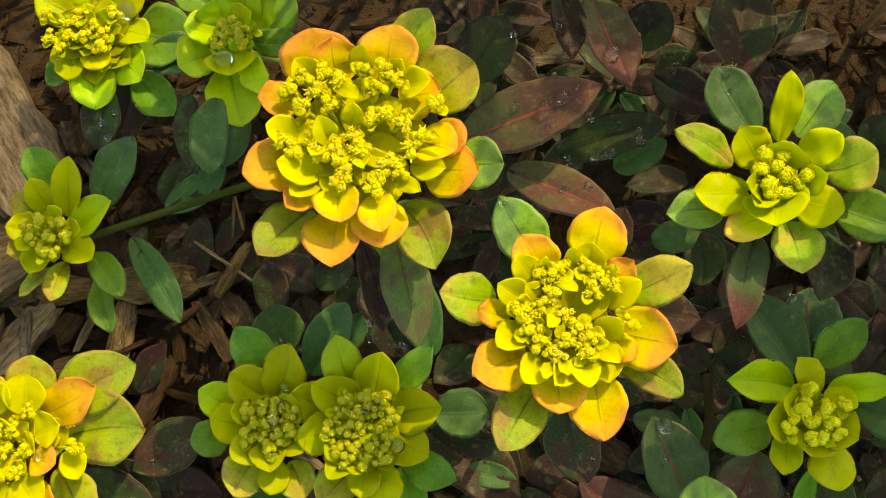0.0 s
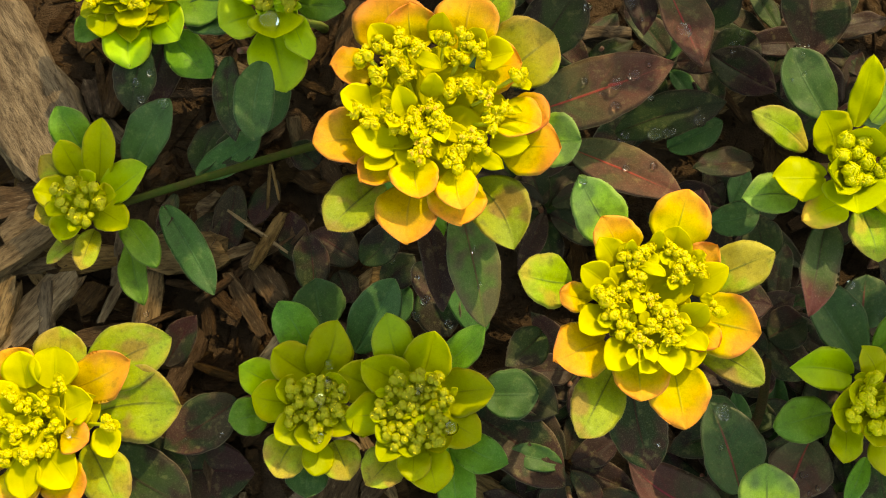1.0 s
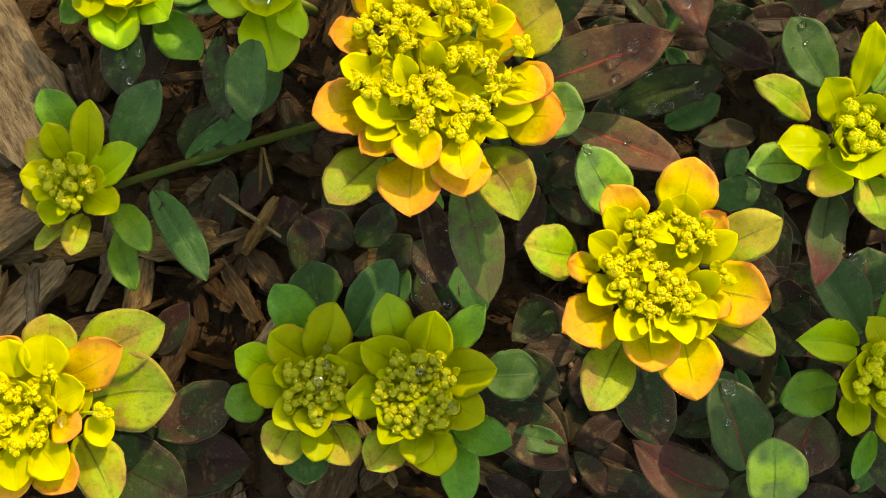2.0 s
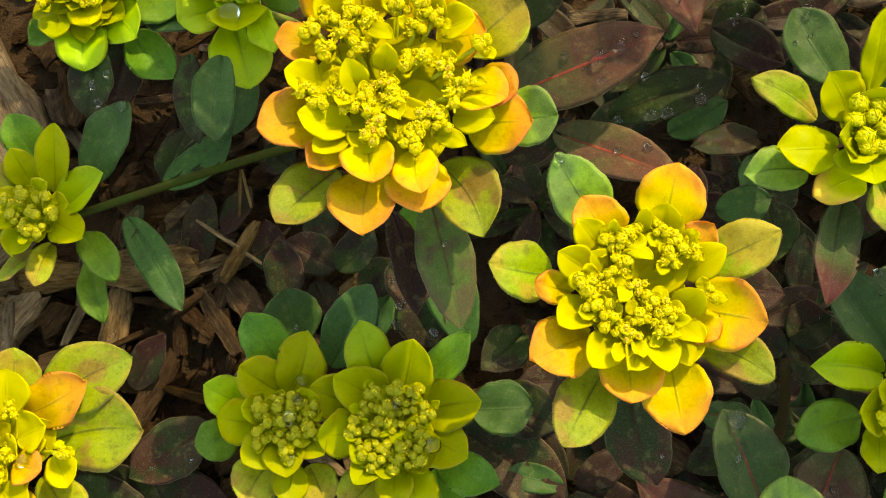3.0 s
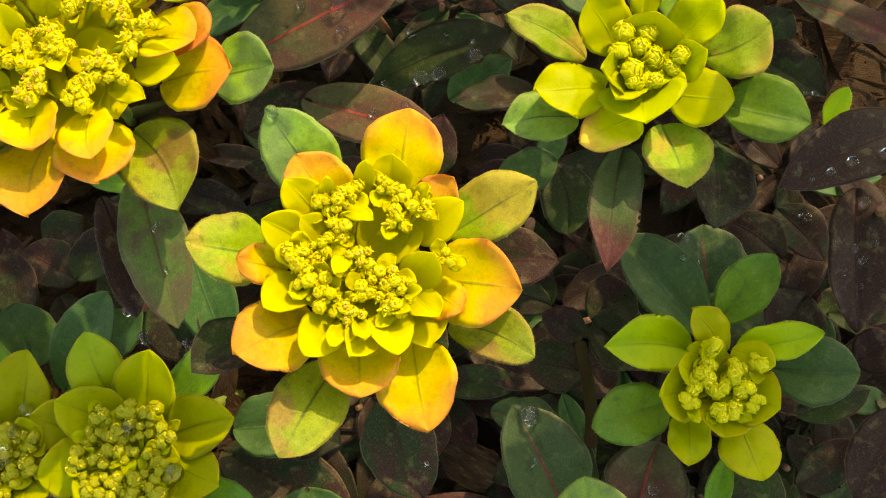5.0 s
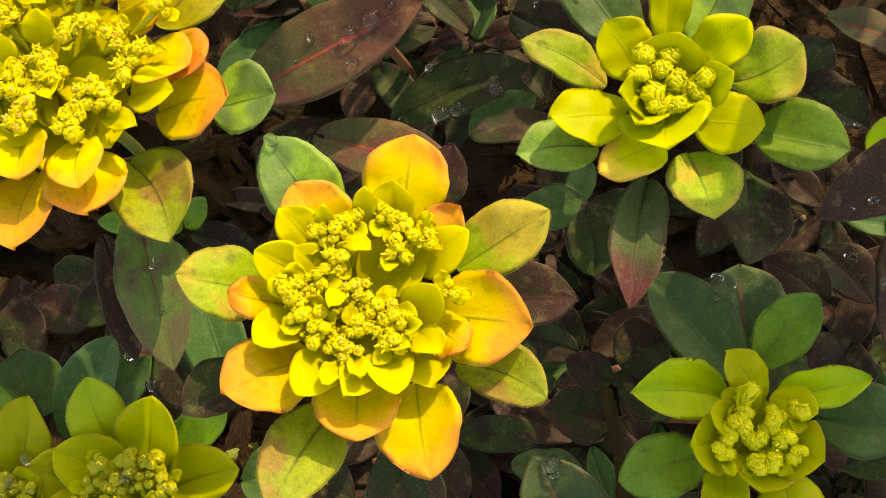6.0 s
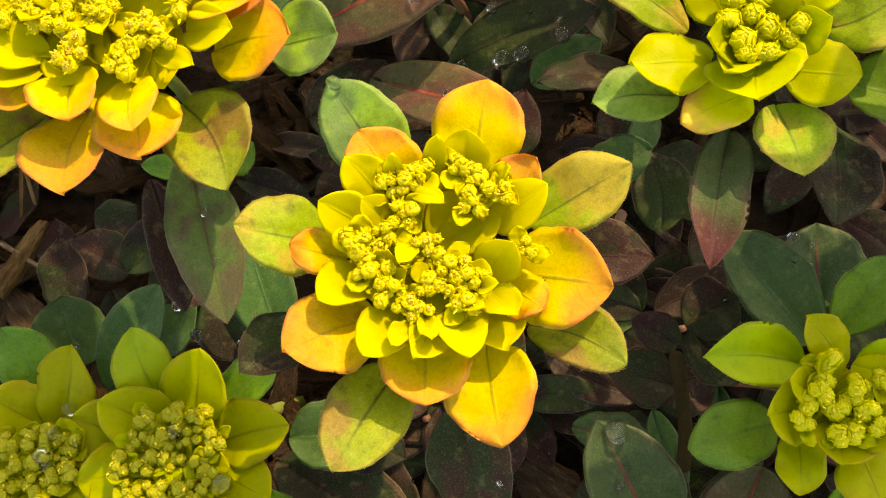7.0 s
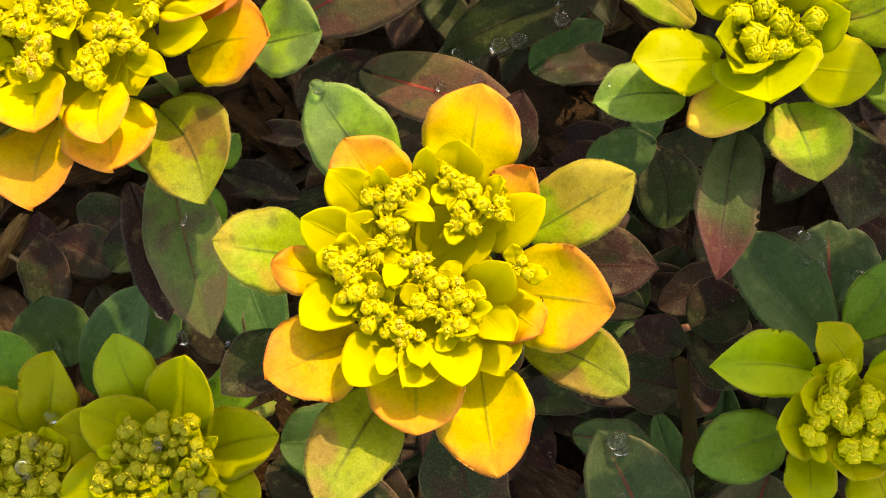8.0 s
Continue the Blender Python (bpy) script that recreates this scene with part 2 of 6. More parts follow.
CHIP = plain_material("brown_wood_chip", (0.062, 0.034, 0.016), (0.036, 0.020, 0.010), 96, 0.75, 1.0, 0, 0.00128, 0.35, (1, 6, 6), fibre=0.7)
PALE_CHIP = plain_material("pale_wood_chip", (0.24, 0.158, 0.086), (0.105, 0.064, 0.032), 96, 0.7, 1.0, 0, 0.00128, 0.2, (1, 6, 6), fibre=0.7)
GREY_CHIP = plain_material("weathered_grey_wood", (0.165, 0.118, 0.078), (0.078, 0.052, 0.033), 88, 0.8, 1.0, 0, 0.00144, 0.15, (1, 5, 5), fibre=0.7)
BARK = plain_material("dark_bark", (0.040, 0.023, 0.013), (0.062, 0.035, 0.020), 112, 0.85, 1.0, 0, 0.00192, 0.3, (1, 4, 4), fibre=0.7)


def water_material():
    """Clear water: it bends what lies below, glints, and lets the light through to the leaf."""
    k = Nodes("clear_water")
    g = k.add("ShaderNodeBsdfGlass")
    g.inputs["IOR"].default_value, g.inputs["Roughness"].default_value = 1.33, 0.02
    k.put(g.inputs["Color"], (1.0, 1.0, 1.0))
    clear = k.add("ShaderNodeBsdfTransparent")
    both = k.add("ShaderNodeMixShader")
    k.put(both.inputs[0], 0.9)
    k.put(both.inputs[1], clear.outputs[0])
    k.put(both.inputs[2], g.outputs[0])
    k.put(k.out.inputs[0], both.outputs[0])
    return k.mat


WATER = water_material()

# ---- shapes ----
rng = np.random.default_rng(7)
MM = 0.001


def mesh_of(name, verts, faces, material, uvs=None, slots=None, smooth=True):
    me = bpy.data.meshes.new(name)
    me.from_pydata(verts if isinstance(verts, np.ndarray) else [tuple(v) for v in verts], [], faces)
    for m in material if isinstance(material, (list, tuple)) else [material]:
        me.materials.append(m)
    if uvs is not None:
        layer = me.uv_layers.new(name="UVMap")
        index = np.zeros(len(me.loops), dtype=np.int32)
        me.loops.foreach_get("vertex_index", index)
        layer.data.foreach_set("uv", np.asarray(uvs, dtype=np.float32)[index].ravel())
    if slots is not None:
        me.polygons.foreach_set("material_index", slots)
    me.polygons.foreach_set("use_smooth", [smooth] * len(me.polygons))
    me.update()
    return me


@functools.lru_cache(None)
def blade_faces(rows, cols):
    """The faces of a blade's upper and lower side, which share their rim."""
    w, faces = cols + 1, []
    off = w * (rows + 1)
    for i in range(rows):
        for j in range(cols):
            q = (i * w + j, (i + 1) * w + j, (i + 1) * w + j + 1, i * w + j + 1)
            faces.append(q[::-1])
            faces.append(tuple(n if n % w in (0, cols) else n + off for n in q))
    return tuple(faces)


def blade(length, width, blunt, arch, cup, fold, wave, twist, sharp=0.0, hairs=0, rows=26, cols=12, thick=0.00035):
    """A leaf along +x with its upper side to +z: arched, cupped, folded along its midrib, with a wavy rim and real thickness."""
    u = (1 - np.cos(np.pi * np.linspace(0.02, 0.995, rows + 1))) / 2
    point = rng.uniform(0.64, 0.78) if blunt else rng.uniform(0.68, 0.82) + sharp
    outline = u ** rng.uniform(0.40, 0.50) * (1 - u ** rng.uniform(2.1, 2.7)) ** point
    half = width / 2 * outline / outline.max()
    half *= 1 + 0.025 * np.sin(u * 13 + wave * 9000) + 0.010 * np.sin(u * 37 + wave * 5000) + 0.006 * np.sin(u * 83 + wave * 7000)
    v = np.linspace(-1, 1, cols + 1)
    lean, crease = rng.normal(0, 0.035, 2), rng.uniform(-0.04, 0.16) if blunt else rng.uniform(0.05, 0.34)
    U, V, HALF = np.repeat(u, cols + 1), np.tile(v, rows + 1), np.repeat(half, cols + 1)
    x = length * U
    y = HALF * V + length * lean[0] * U * (1 - U) * 4
    z = arch * length * 4 * U * (1 - U) + cup * V**2 * HALF * 2
    z -= fold * width * np.exp(-((V / 0.10) ** 2)) * (1 - 0.7 * U)
    z += wave * (np.sin(7 * U + 3 * V + 1000 * lean[0]) + 0.6 * np.sin(15 * U - 2 * V)) * (np.abs(V) ** 1.5 + 0.25)
    z += twist * HALF * V * U + crease * HALF * (np.abs(V) - 0.5) * (1 - 0.5 * U)
    top = np.stack((x, y, z), 1)
    low = top - np.stack((0 * x, 0 * x, thick * np.sqrt(np.maximum(0, 1 - V**2))), 1)
    side = np.stack((U, 0.5 + V / 2), 1)
    verts, uvs, faces = [top, low], [side, side], list(blade_faces(rows, cols))
    if hairs:
        w = cols + 1
        i, j = rng.integers(3, rows, hairs), cols * rng.integers(0, 2, hairs)
        p, q = top[i * w + j], top[(i + 1) * w + j]
        foot = p + (q - p) * rng.uniform(0, 1, (hairs, 1))
        along = (q - p) / np.linalg.norm(q - p, axis=1)[:, None]
        out = np.stack((along[:, 1], -along[:, 0], 0 * along[:, 0]), 1) * np.where(j == 0, 1, -1)[:, None]
        way = out + along * rng.uniform(0.1, 0.9, (hairs, 1))
        way[:, 2] += rng.normal(0, 0.35, hairs)
        tips = foot + way * rng.uniform(0.12, 0.36, (hairs, 1)) * MM
        verts.append(np.stack((foot - along * 0.00003, foot + along * 0.00003, tips), 1).reshape(-1, 3))
        uvs.append(np.repeat(side[i * w + j], 3, 0))
        first = 2 * len(top)
        faces += [(first + 3 * n, first + 3 * n + 1, first + 3 * n + 2) for n in range(hairs)]
    return np.concatenate(verts), faces, np.concatenate(uvs)


def leaf_pose(base, tip, roll=0.0):
    x = (Vector(tip) - Vector(base)).normalized()
    y = Vector((0, 0, 1)).cross(x).normalized()
    m = Matrix((x, y, x.cross(y))).transposed().to_4x4()
    return Matrix.Translation(base) @ m @ Matrix.Rotation(roll, 4, "X")


def child(ob, parent, m=Matrix.Identity(4)):
    ob.parent = parent
    ob.matrix_basis = m
    return ob


def grow(name, shoot, colour, base, tip, width, blunt, arch, cup, fold, wave, roll=0.0, sharp=0.0, hairs=0):
    base, tip = Vector(base) * MM, Vector(tip) * MM
    length = (tip - base).length
    verts, faces, uvs = blade(length, width * MM, blunt, arch, cup, fold, wave * MM, float(rng.normal(0, 0.08)), sharp, hairs)
    return child(new(name, mesh_of(name, verts, faces, LEAF[colour], uvs)), shoot, leaf_pose(base, tip, roll))


DARK = ("plum", "plumrib", "plumdark", "dusk", "mulberry")


def leaf(shoot, colour, base, tip, width):
    """A foliage leaf on a shoot, in millimetres from the shoot's foot."""
    return grow("leaf", shoot, colour, base, tip, width * 1.03, False, rng.uniform(0.03, 0.09), rng.uniform(-0.05, 0.12), 0.05, rng.uniform(0.2, 0.6), rng.normal(0, 0.12), 0.16 if colour in DARK else 0.0, 130)


def bract(shoot, colour, base, tip, width):
    """A broad, petal-like bract of the flower head's outer ring."""
    return grow("bract", shoot, colour, base, tip, width * 1.0, True, rng.uniform(0.03, 0.09), rng.uniform(-0.06, 0.10), 0.02, rng.uniform(0.3, 0.75), rng.normal(0, 0.10), 0.0, 30)


def small_bract(shoot, colour, base, tip, width):
    """A small upturned bract inside the flower head."""
    return grow("small_bract", shoot, colour, base, tip, width * 1.12, False, rng.uniform(-0.02, 0.08), rng.uniform(-0.02, 0.12), 0.03, rng.uniform(0.1, 0.35), rng.normal(0, 0.15))


def tube(points, radii, sides=9):
    """A bent, tapered round stem through the points."""
    verts, faces = [], []
    for n, p in enumerate(points):
        way = (points[min(n + 1, len(points) - 1)] - points[max(n - 1, 0)]).normalized()
        x = way.cross(Vector((0.3, 1, 0.1))).normalized()
        y = way.cross(x)
        for s in range(sides):
            a = 2 * math.pi * s / sides
            verts.append(p + (x * math.cos(a) + y * math.sin(a)) * radii[n])
    for n in range(len(points) - 1):
        for s in range(sides):
            t = (s + 1) % sides
            faces.append((n * sides + s, n * sides + t, (n + 1) * sides + t, (n + 1) * sides + s))
    faces.append(tuple(range(sides))[::-1])
    faces.append(tuple(range((len(points) - 1) * sides, len(points) * sides)))
    return verts, faces


def spurge(root, top, label, material, drop=9.0, thick=1.7, name="spurge_shoot", group="spurge shoots of the bed", bow=0.0):
    """The foot of a shoot with its stem; leaves and bracts are hung on it."""
    foot = tagged(new(name), label, "plant", group)
    foot.matrix_basis = pose(root[0] * MM, root[1] * MM, 0)
    end = Vector((top[0], top[1], top[2] - drop)) * MM
    points = []
    for n in range(12):
        s = n / 11
        bend = Vector((end.x * s**1.6, end.y * s**1.6, -0.006 + (end.z + 0.006) * s))
        bend += Vector((-end.y, end.x, 0)) * (bow * 4 * s * (1 - s)) + Vector((0, 0, abs(bow) * 0.05 * math.sin(math.pi * s)))
        points.append(bend + Vector((math.sin(s * 5 + root[0]) * 0.0012, math.cos(s * 4 + root[1]) * 0.0012, 0)))
    verts, faces = tube(points, [thick * MM * (1.1 - 0.35 * n / 11) for n in range(12)])
    child(new("stem", mesh_of("stem", verts, faces, material)), foot)
    return foot


def ball(verts, faces, slots, slot, centre, size, way=Vector((0, 0, 1)), segs=7, rings=4, pinch=0.0):
    """Adds a small lobed ball with its axis along way."""
    turn = way.to_track_quat("Z", "Y").to_matrix()
    first = len(verts)
    for r in range(rings + 1):
        lat = -math.pi / 2 + math.pi * r / rings
        for s in range(segs):
            a = 2 * math.pi * s / segs
            k = math.cos(lat) * (1 + pinch * math.cos(4 * a)) + 0.02
            p = Vector((math.cos(a) * k * size[0], math.sin(a) * k * size[1], math.sin(lat) * size[2]))
            verts.append(Vector(centre) + turn @ p)
    for r in range(rings):
        for s in range(segs):
            t = (s + 1) % segs
            faces.append((first + r * segs + s, first + r * segs + t, first + (r + 1) * segs + t, first + (r + 1) * segs + s))
            slots.append(slot)
    faces.append(tuple(first + s for s in range(segs))[::-1])
    faces.append(tuple(first + rings * segs + s for s in range(segs)))
    slots.extend([slot, slot])


def flower_meshes(kind, cup, gland, anther, stamens, frill=False, lobes=True):
    """One tiny flower: its stalked, lobed cup, the four or five fleshy glands round the rim, and stamens with twin anthers."""
    verts, faces, slots = [], [], []
    ball(verts, faces, slots, 0, (0, 0, -0.0008), (0.00105, 0.00105, 0.0013), segs=12, rings=7, pinch=0.16)
    ball(verts, faces, slots, 0, (0, 0, -0.0026), (0.0005, 0.0005, 0.0016), segs=6, rings=3)
    for side in (0, 1):
        a = kind + side * 3.1
        ball(verts, faces, slots, 0, (math.cos(a) * 0.0011, math.sin(a) * 0.0011, -0.0009), (0.00085, 0.00035, 0.0013), Vector((math.cos(a) * 0.5, math.sin(a) * 0.5, 1)).normalized(), 9, 5)
    cup_mesh = mesh_of("flower", verts, faces, cup)
    verts, faces, slots = [], [], []
    glands = 4 + kind % 2
    for g in range(glands):
        a = 2 * math.pi * g / glands + rng.uniform(-0.2, 0.2)
        lean = rng.uniform(0.5, 1.6) if frill else rng.uniform(-0.1, 0.6)
        out = Vector((math.cos(a) * lean, math.sin(a) * lean, 1.0)).normalized()
        ball(verts, faces, slots, 0, Vector((math.cos(a) * 0.00098, math.sin(a) * 0.00098, 0.0004)), (0.0013 * rng.uniform(0.8, 1.2), 0.00095 * rng.uniform(0.8, 1.2), 0.00034), out, 11, 4, 0.10)
    for g in range(glands if lobes else 0):
        a = 2 * math.pi * (g + 0.5) / glands + rng.uniform(-0.3, 0.3)
        up = Vector((math.cos(a) * 0.8, math.sin(a) * 0.8, 1.0)).normalized()
        ball(verts, faces, slots, 0, Vector((math.cos(a) * 0.0013, math.sin(a) * 0.0013, 0.0006)), (0.00042, 0.0002, rng.uniform(0.0008, 0.0015)), up, 7, 4)
    for g in range(0 if lobes else 6):
        a = 2 * math.pi * g / 6 + rng.uniform(-0.3, 0.3)
        out = Vector((math.cos(a), math.sin(a), rng.uniform(0.15, 0.7))).normalized()
        ball(verts, faces, slots, 0, Vector((math.cos(a) * 0.0015, math.sin(a) * 0.0015, 0.0001)), (0.0012 * rng.uniform(0.6, 1.3), 0.0009 * rng.uniform(0.6, 1.5), 0.0002), out, 11, 4, 0.24)
    ball(verts, faces, slots, 0, (0, 0, 0.0004), (0.00085, 0.00085, 0.0008), segs=10, rings=5, pinch=0.1)
    gland_mesh = mesh_of("gland_ring", verts, faces, gland)
    verts, faces, slots = [], [], []
    for s in range(stamens):
        a, r = rng.uniform(0, 6.28), rng.uniform(0.1, 0.55) * MM
        foot = Vector((math.cos(a) * r, math.sin(a) * r, 0.0004))
        head = foot * 1.5 + Vector((0, 0, rng.uniform(0.5, 1.1) * MM))
        ball(verts, faces, slots, 1, (foot + head) / 2, (0.00012, 0.00012, (head - foot).length / 2), (head - foot).normalized(), 5, 2)
        for side in (-1, 1):
            ball(verts, faces, slots, 0, head + Vector((math.cos(a + 1.57), math.sin(a + 1.57), 0.2)) * (side * 0.00021), (0.00024, 0.00024, 0.0002), segs=6, rings=3)
    return cup_mesh, gland_mesh, mesh_of("stamen_tuft", verts, faces, [anther, gland], slots=slots) if stamens else None


FLOWERS = {
    "yellow": [flower_meshes(n, CUP_YELLOW, GLAND, ANTHER, 1 + n % 4, n % 2 == 0, n % 3 == 0) for n in range(6)],
    "ripe": [flower_meshes(n, CUP_YELLOW, GLAND, RIPE_ANTHER, 7) for n in range(3)],
    "lemon": [flower_meshes(n, CUP_LEMON, GLAND_LEMON, ANTHER, n % 2 * 2, True, False) for n in range(5)],
    "lime": [flower_meshes(n, CUP_LIME, GLAND_LIME, ANTHER, n % 2 * 2, True, False) for n in range(5)],
}


def tuft(shoot, at, centre, kind="yellow", colour="yellow", count=4, spread=2.3, scale=0.85, bracts=3):
    """A little cluster of flowers facing up and outwards, on a stalk from the head's centre."""
    at, centre = Vector(at) * MM, Vector(centre) * MM
    foot = Vector((centre.x + (at.x - centre.x) * 0.15, centre.y + (at.y - centre.y) * 0.15, centre.z - 0.009))
    points = [foot.lerp(at, s) + Vector((0, 0, -0.003 * math.sin(math.pi * s))) for s in (0, 0.25, 0.5, 0.75, 1)]
    points[-1] -= Vector((0, 0, 0.0012))
    verts, faces = tube(points, [0.0008, 0.0007, 0.0006, 0.0006, 0.0007], 7)
    child(new("stalk", mesh_of("stalk", verts, faces, RAY)), shoot)
    turn = rng.uniform(0, 6.28)
    for n in range(bracts):
        a = turn + 1.2 + n * rng.uniform(1.7, 2.5)
        base = at / MM + Vector((math.cos(a) * 0.8, math.sin(a) * 0.8, -2.2))
        reach = rng.uniform(2.6, 4.4)
        small_bract(shoot, colour, base, base + Vector((math.cos(a) * reach, math.sin(a) * reach, rng.uniform(0.6, 2.4))), rng.uniform(2.4, 3.8))
    for n in range(count):
        a, r = turn + n * 2.4, (spread * MM * math.sqrt((n + 0.3) / count))
        lean = Vector((math.cos(a) * r * 260 + rng.normal(0, 0.25), math.sin(a) * r * 260 + rng.normal(0, 0.25), 1)).normalized()
        place = at + Vector((math.cos(a) * r, math.sin(a) * r, rng.uniform(-0.8, 0.9) * MM - r * 0.25))
        size = scale * rng.uniform(0.6, 1.12)
        m = Matrix.Translation(place) @ lean.to_track_quat("Z", "Y").to_matrix().to_4x4() @ Matrix.Rotation(rng.uniform(0, 6.28), 4, "Z") @ Matrix.Scale(size, 4)
        cup, glands, stamens = FLOWERS[kind][int(rng.integers(len(FLOWERS[kind])))]
        flower = child(new("flower", cup), shoot, m)
        child(new("gland_ring", glands), flower)
        if stamens:
            child(new("stamen_tuft", stamens), flower)


def heart(shoot, centre, radius, colour, layers=3):
    """The crowded middle of a head: small bracts in two overlapping layers round the flower clusters."""
    for layer, number, start, reach, low, high, broad in ((0, 9, 0.05, 0.98, -8.2, -4.6, 0.62), (1, 11, 0.1, 0.78, -6.0, -2.6, 0.46), (2, 9, 0.12, 0.55, -2.5, 1.2, 0.32))[:layers]:
        for n in range(number):
            a = 2 * math.pi * (n + rng.uniform(-0.3, 0.3)) / number + layer * 0.9
            r0, r1 = start * radius, reach * radius * rng.uniform(0.8, 1.05)
            base = (centre[0] + math.cos(a) * r0, centre[1] + math.sin(a) * r0, centre[2] + low)
            tip = (centre[0] + math.cos(a) * r1, centre[1] + math.sin(a) * r1, centre[2] + high + rng.uniform(-1, 1))
            small_bract(shoot, colour, base, tip, broad * radius * rng.uniform(0.85, 1.15))


# ---- ground ----
def ground_height(x, y):
    h = 0.004 * noise.noise(Vector((x * 14, y * 14, 0.3))) + 0.0025 * noise.noise(Vector((x * 60, y * 60, 1.7)))
    return h + 0.0015 * noise.noise(Vector((x * 190, y * 190, 4.1)))


def lines_of(centre, half, step):
    inner = list(np.arange(-half, half + step / 2, step))
    far, s = half, step
    outer = []
    while far < 60:
        s *= 1.6
        far += s
        outer.append(far)
    return [centre - f for f in outer[::-1]] + [centre + i for i in inner] + [centre + f for f in outer]


def make_ground():
    xs, ys = lines_of(-0.04, 0.24, 0.004), lines_of(0.02, 0.17, 0.004)
    verts = [(x, y, ground_height(x, y)) for y in ys for x in xs]
    w = len(xs)
    faces = [(j * w + i, j * w + i + 1, (j + 1) * w + i + 1, (j + 1) * w + i) for j in range(len(ys) - 1) for i in range(w - 1)]
    tagged(new("ground", mesh_of("ground", verts, faces, SOIL)), "dark crumbly soil under bark mulch", "soil", kind="structure")


make_ground()

# ---- spurge shoots ----
main = spurge((9.7, 24.8), (-10, -25, 110), 'spurge shoot with a yellow, orange-rimmed flower head', GREEN_STEM)
leaf(main, 'plum', (-6.4, -45.7, 76), (0.9, -67.6, 74), 15.8)
leaf(main, 'green', (-16.3, -7.5, 96), (-28.9, 8.2, 103), 14.2)
leaf(main, 'sage', (6.7, -16.4, 96), (24.0, -7.6, 103), 13.2)
leaf(main, 'bronze', (6.6, -34.4, 96), (22.2, -42.2, 103), 10.9)
leaf(main, 'bronze', (-15.5, -41.9, 96), (-24.9, -60.1, 105), 13.7)
leaf(main, 'sage', (-28.4, -19.3, 96), (-43.5, -19.4, 106), 14.4)
leaf(main, 'dusk', (-34.3, -32.6, 88), (-44.1, -42.8, 93), 10.9)
bract(main, 'gold', (-3.1, -9.3, 102), (-0.5, 6.4, 107), 16.3)
bract(main, 'rust', (-15.6, -13.7, 101), (-22.8, -2.8, 107), 13.6)
bract(main, 'rust', (-0.7, -16.6, 101), (7.6, -7.8, 107), 10.7)
bract(main, 'gold', (2.9, -27.0, 102), (20.1, -29.9, 106), 17.2)
bract(main, 'gold', (-0.7, -38.4, 99), (2.1, -55.7, 104), 15.8)
bract(main, 'gold', (-10.9, -37.9, 102), (-10.2, -49.6, 107), 15.2)
bract(main, 'rust', (-19.5, -34.3, 102), (-33.2, -41.5, 109), 15.4)
bract(main, 'gold', (-24.0, -24.7, 104), (-32.8, -23.9, 110), 7.9)
bract(main, 'gold', (2.0, -29.2, 104), (8.8, -34.3, 108), 8.6)
bract(main, 'yellow', (-0.6, -33.5, 103), (3.1, -40.4, 107), 9.6)
small_bract(main, 'yellow', (-17.6, -16.5, 106.5), (-24.1, -9.6, 112.2), 7.7)
small_bract(main, 'yellow', (-20.2, -20.6, 106.5), (-28.0, -17.2, 112.2), 7.6)
small_bract(main, 'yellow', (-18.7, -27.4, 106.5), (-27.3, -33.7, 112.2), 8.1)
small_bract(main, 'yellow', (-14.1, -34.5, 106.5), (-19.7, -42.6, 112.2), 8.2)
small_bract(main, 'yellow', (-8.2, -36.8, 106.5), (-11.7, -42.9, 112.2), 6.5)
small_bract(main, 'yellow', (-4.9, -33.6, 106.5), (-3.1, -42.7, 112.2), 7.6)
small_bract(main, 'yellow', (-0.4, -30.3, 106.5), (4.4, -35.8, 112.2), 6.0)
small_bract(main, 'yellow', (-1.0, -29.3, 107.5), (3.5, -24.7, 114.2), 7.4)
small_bract(main, 'yellow', (0.1, -19.9, 106.5), (9.2, -14.3, 112.2), 7.7)
small_bract(main, 'yellow', (-4.7, -12.8, 106.5), (-3.9, -4.9, 112.2), 8.0)
small_bract(main, 'yellow', (-9.5, -12.6, 107.5), (-8.8, -6.7, 114.2), 3.8)
small_bract(main, 'yellow', (-15.7, -13.6, 109.5), (-16.1, -9.8, 114.2), 3.4)
small_bract(main, 'yellow', (-0.6, -13.1, 108.5), (3.1, -11.8, 113.2), 3.9)
small_bract(main, 'yellow', (-13.4, -15.1, 110.5), (-7.3, -18.3, 115.2), 3.2)
small_bract(main, 'yellow', (-17.0, -20.1, 107.5), (-20.8, -17.2, 113.2), 5.3)
small_bract(main, 'yellow', (-1.9, -31.3, 110.5), (1.2, -31.3, 114.2), 2.8)
small_bract(main, 'yellow', (-12.8, -23.3, 110.5), (-14.0, -28.3, 115.2), 3.5)
small_bract(main, 'yellow', (-13.0, -37.3, 110.5), (-15.2, -41.1, 114.2), 3.3)
small_bract(main, 'yellow', (-10.6, -36.1, 110.5), (-8.9, -40.2, 114.2), 3.1)
small_bract(main, 'yellow', (-4.7, -33.1, 109.5), (-0.8, -34.9, 113.2), 3.3)
small_bract(main, 'yellow', (-20.7, -23.7, 108.5), (-25.4, -23.2, 112.2), 4.1)
heart(main, (-10.5, -23.2, 110), 16.0, 'yellow', 2)
tuft(main, (-13.5, -13.4, 112), (-10.5, -23.2, 110), 'yellow', 'yellow', 4, 2.1, 0.74, 2)
tuft(main, (-16.7, -14.0, 112), (-10.5, -23.2, 110), 'yellow', 'yellow', 4, 2.1, 0.74, 2)
tuft(main, (-11.6, -11.9, 112), (-10.5, -23.2, 110), 'yellow', 'yellow', 4, 2.1, 0.74, 2)
